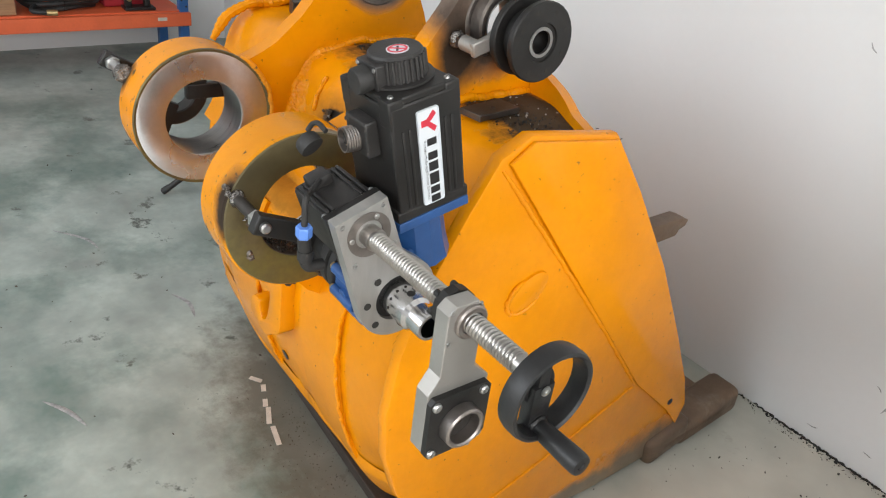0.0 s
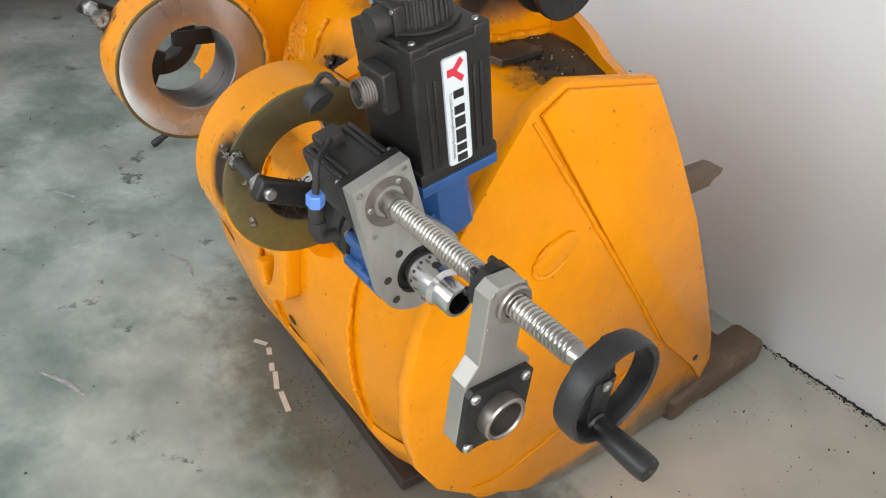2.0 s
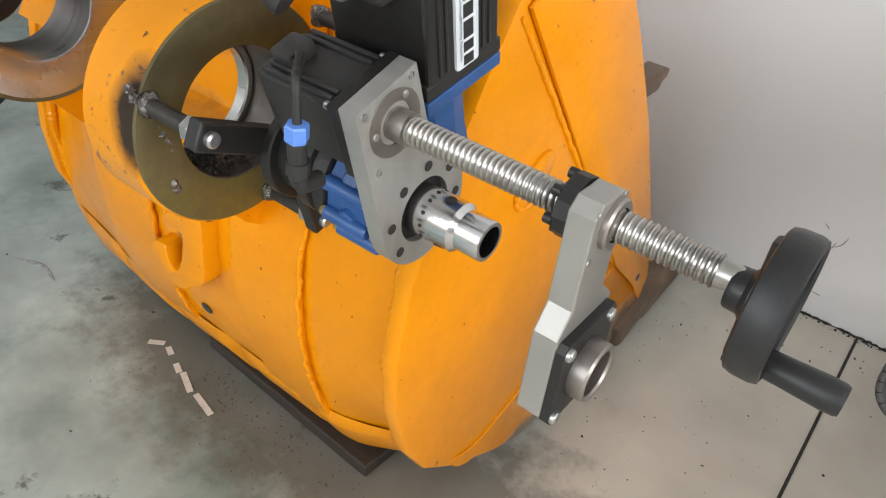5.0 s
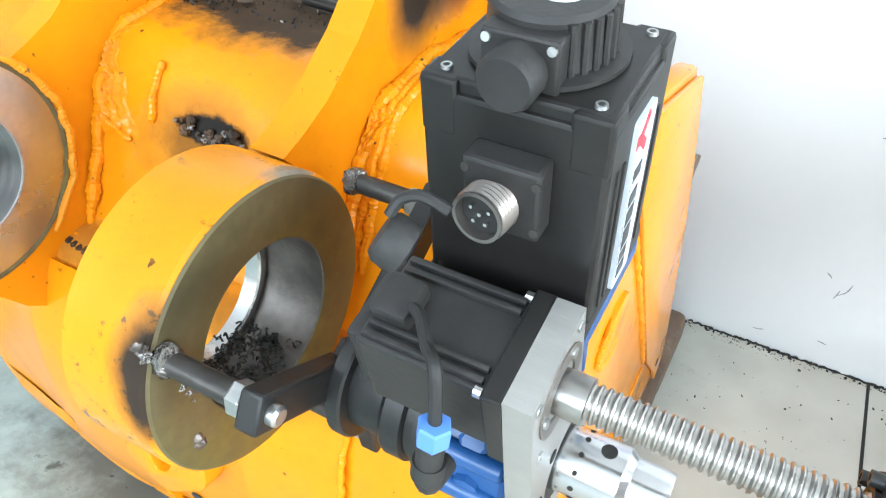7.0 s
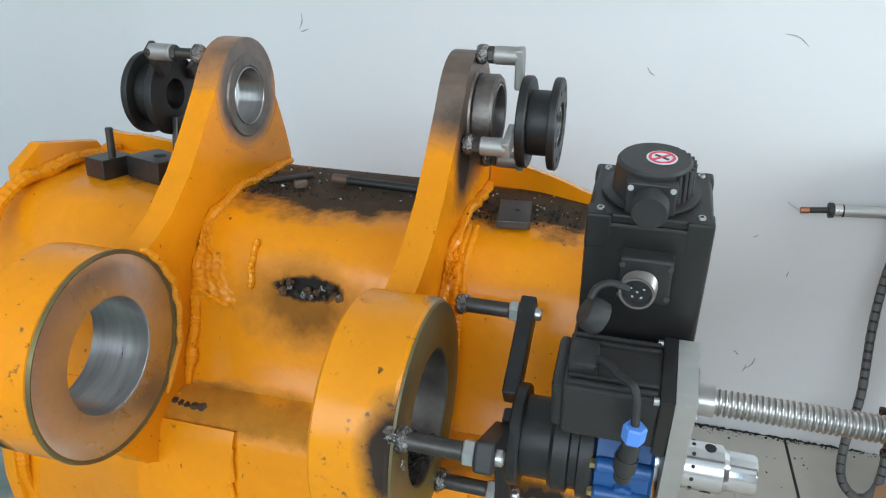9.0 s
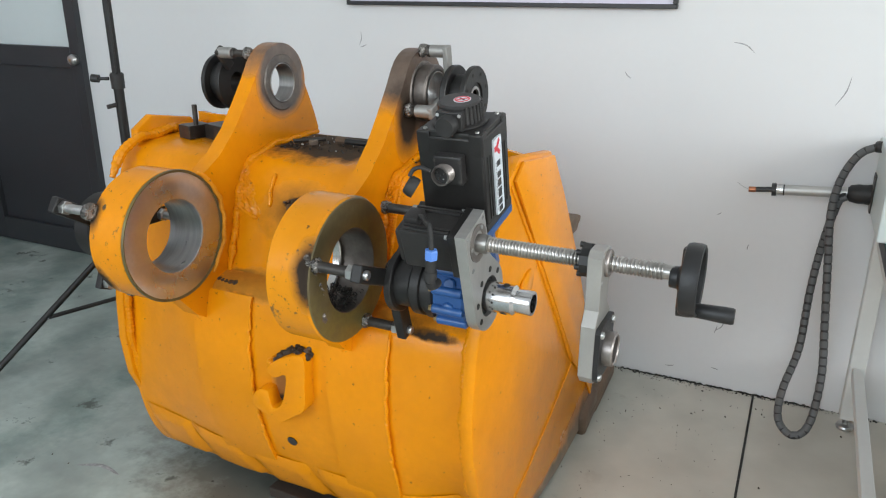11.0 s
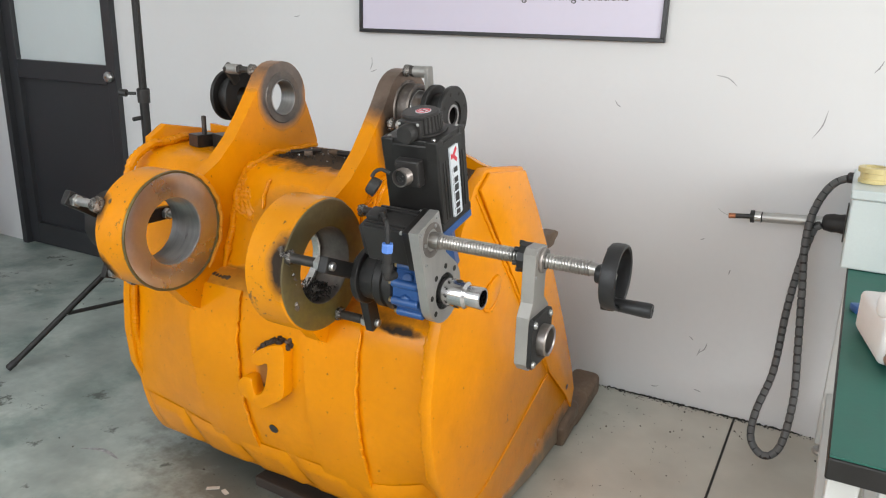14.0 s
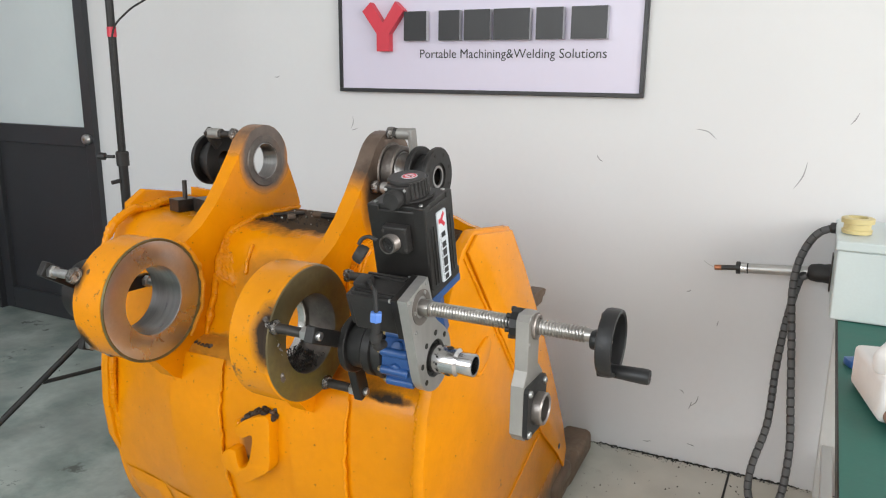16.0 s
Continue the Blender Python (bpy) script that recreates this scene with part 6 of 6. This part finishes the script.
torch = thing("welding_torch", (1.42, -0.08, 0.74), "grey welding torch with copper tip held beside the control box", "welding torch")
part("barrel", rod((1.378, -0.08, 0.738), (1.548, -0.08, 0.749), 0.0155, 24, 0.001), ALU, torch)
part("collar", rod((1.358, -0.08, 0.737), (1.378, -0.08, 0.738), 0.0170, 24, 0.001), STEEL, torch)
part("joint_ring", rod((1.376, -0.08, 0.7379), (1.381, -0.08, 0.7382), 0.0165, 24), BLACKOX, torch)
part("grip_ring", rod((1.346, -0.08, 0.736), (1.358, -0.08, 0.737), 0.0195, 20, 0.001), PLASTIC, torch)
part("neck", rod((1.300, -0.08, 0.731), (1.348, -0.08, 0.736), 0.0078, 16), PLASTIC, torch)
part("nozzle", rod((1.282, -0.08, 0.729), (1.303, -0.08, 0.731), 0.0085, 16, 0.001), COPPER, torch, "copper nozzle")
part("wire", sweep([(1.283, -0.08, 0.729), (1.265, -0.081, 0.736), (1.248, -0.083, 0.748)], 0.0011, 6), ZINC, torch)
part("boot", lathe([(0, 0.014), (0.010, 0.024), (0.030, 0.028), (0.046, 0.027), (0.062, 0.030)], (1.544, -0.08, 0.748), (1, 0, 0.02), 24), RUBBER, torch)

hose = thing("torch_hose", (1.5, -0.3, 0.06), "grey spiral-wrapped hose hanging in a loop", "hose")
HP = [(1.545, -0.10, 0.742), (1.527, -0.10, 0.725), (1.505, -0.105, 0.594), (1.493, -0.14, 0.457), (1.488, -0.20, 0.291), (1.461, -0.26, 0.174), (1.462, -0.30, 0.098), (1.505, -0.32, 0.064), (1.545, -0.30, 0.101), (1.557, -0.25, 0.235), (1.544, -0.20, 0.378), (1.527, -0.15, 0.54), (1.512, -0.125, 0.691), (1.522, -0.115, 0.793), (1.556, -0.115, 0.869), (1.600, -0.12, 0.896)]
part("core", sweep(HP, 0.0104, 12), BLACKOX, hose)
# spiral wrap: short sleeves with gaps along the hose
HL = []
for i in range(len(HP) - 1):
    p0, p1, p2, p3 = (Vector(HP[max(0, min(len(HP) - 1, i + k))]) for k in (-1, 0, 1, 2))
    for k in range(24):
        t = k / 24
        HL.append(0.5 * (2 * p1 + (p2 - p0) * t + (2 * p0 - 5 * p1 + 4 * p2 - p3) * t * t + (3 * p1 - p0 - 3 * p2 + p3) * t ** 3))
acc, last = 0.0, HL[0]
for a, b in zip(HL, HL[1:]):
    acc += (b - a).length
    if acc > 0.0225:
        part("wrap", rod(last, a, 0.0114, 12), HOSE, hose)
        last, acc = b, 0.0

solid("foam_block", box(1.735, -0.93, TZ + 0.047, 0.13, 0.20, 0.085, 0.012, 3, rot=Matrix.Rotation(radians(12), 4, 'Z')), FOAM, "white foam packing block on the bench", "foam block")
solid("foam_block", box(1.745, -0.95, TZ + 0.115, 0.10, 0.16, 0.05, 0.016, 3, rot=Matrix.Rotation(radians(-20), 4, 'Z') @ turn_x(6)), FOAM, "smaller white foam piece lying on foam", "foam block")
solid("blue_clip", box(1.667, -0.735, TZ + 0.011, 0.045, 0.035, 0.018, 0.004, rot=Matrix.Rotation(radians(25), 4, 'Z')), BLUE, "small blue plastic clip on the green mat", "clip")
bmr = bmesh.new()
bmesh.ops.create_icosphere(bmr, subdivisions=3, radius=0.035)
for v in bmr.verts:
    v.co *= 1 + 0.25 * noise.noise(v.co * 30)
    v.co.z *= 0.7
bmesh.ops.translate(bmr, vec=(1.735, -1.06, TZ + 0.025), verts=bmr.verts)
solid("stone", bmr, ROCK, "pinkish brown stone on the bench", "stone")

# ---- rack at the far side wall ----
rack = thing("storage_rack", (-2.8, -1.9, 0.0), "low storage rack with orange beams and blue posts", "storage rack")
RX0, RX1, RY0, RY1 = -3.02, -2.58, -3.4, -0.42
for x in (RX0 + 0.03, RX1 - 0.03):
    for y in (RY1, (RY0 + RY1) / 2 - 0.4, RY0):
        po = part("post", box(x, y, 0.95, 0.045, 0.05, 1.9, 0.003), RACKBLUE, rack, smooth=20)
        for k in range(10):
            part("slot", lathe([(0, 0.006), (0.0006, 0.006)], (x + 0.0228, y - 0.012 + 0.024 * (k % 2), 0.22 + 0.035 * k), (1, 0, 0), 8), CRACKDARK, po)
for z in (0.225, 1.0):
    for x in (RX0 + 0.03, RX1):
        part("beam", box(x, (RY0 + RY1) / 2, z + 0.035, 0.035, RY1 - RY0 + 0.06, 0.072, 0.004), ORANGE, rack, smooth=20)
    part("deck", box((RX0 + RX1) / 2, (RY0 + RY1) / 2, z + 0.072, RX1 - RX0 - 0.03, RY1 - RY0, 0.012, 0.002), ORANGE, rack, "scuffed orange deck", smooth=20)
ZS = 0.225 + 0.079
part("beam_label", box(RX1 + 0.0182, -0.55, 0.268, 0.001, 0.05, 0.018), PAPER, rack, smooth=0)
wb = thing("wooden_crate", (-2.75, -1.42, ZS), "raw plywood crate on the rack", "crate")
part("body", box(-2.76, -1.42, ZS + 0.16, 0.30, 0.34, 0.318, 0.003), WOOD, wb, smooth=20)
coil = thing("cable_coil", (-2.78, -1.02, ZS), "coil of black welding cable on the rack", "cable coil")
for k in range(6):
    part("loop", sweep([(-2.78 + (0.12 + 0.012 * (k % 3)) * math.cos(a), -1.02 + (0.17 + 0.01 * ((k * 2) % 3)) * math.sin(a), ZS + 0.016 + 0.024 * k + 0.008 * math.sin(3 * a + k)) for a in [2 * math.pi * i / 14 for i in range(15)]], 0.0135, 10), RUBBER, coil)
part("cable_end", sweep([(-2.68, -1.15, ZS + 0.03), (-2.60, -1.18, ZS + 0.022), (-2.57, -1.10, ZS + 0.016)], 0.013, 10), RUBBER, coil)
part("plug", rod((-2.574, -1.12, ZS + 0.017), (-2.565, -1.07, ZS + 0.017), 0.016, 14, 0.002), BRASS, coil, "brass cable plug")
solid("red_case", box(-2.82, -0.70, ZS + 0.071, 0.22, 0.22, 0.14, 0.012, 3), REDPLASTIC, "dark red plastic tool case on the rack", "tool case")
cm = thing("cable_clamp", (-2.66, -0.66, ZS), "black clamp with brass screws on the rack", "clamp")
part("base", box(-2.66, -0.645, ZS + 0.008, 0.09, 0.16, 0.014, 0.002), BLACKOX, cm)
part("jaw", box(-2.66, -0.70, ZS + 0.05, 0.04, 0.035, 0.07, 0.006), BLACKOX, cm)
part("jaw", box(-2.66, -0.60, ZS + 0.04, 0.04, 0.03, 0.05, 0.006), BLACKOX, cm)
part("screw", rod((-2.635, -0.70, ZS + 0.06), (-2.62, -0.70, ZS + 0.06), 0.011, 12), BRASS, cm)
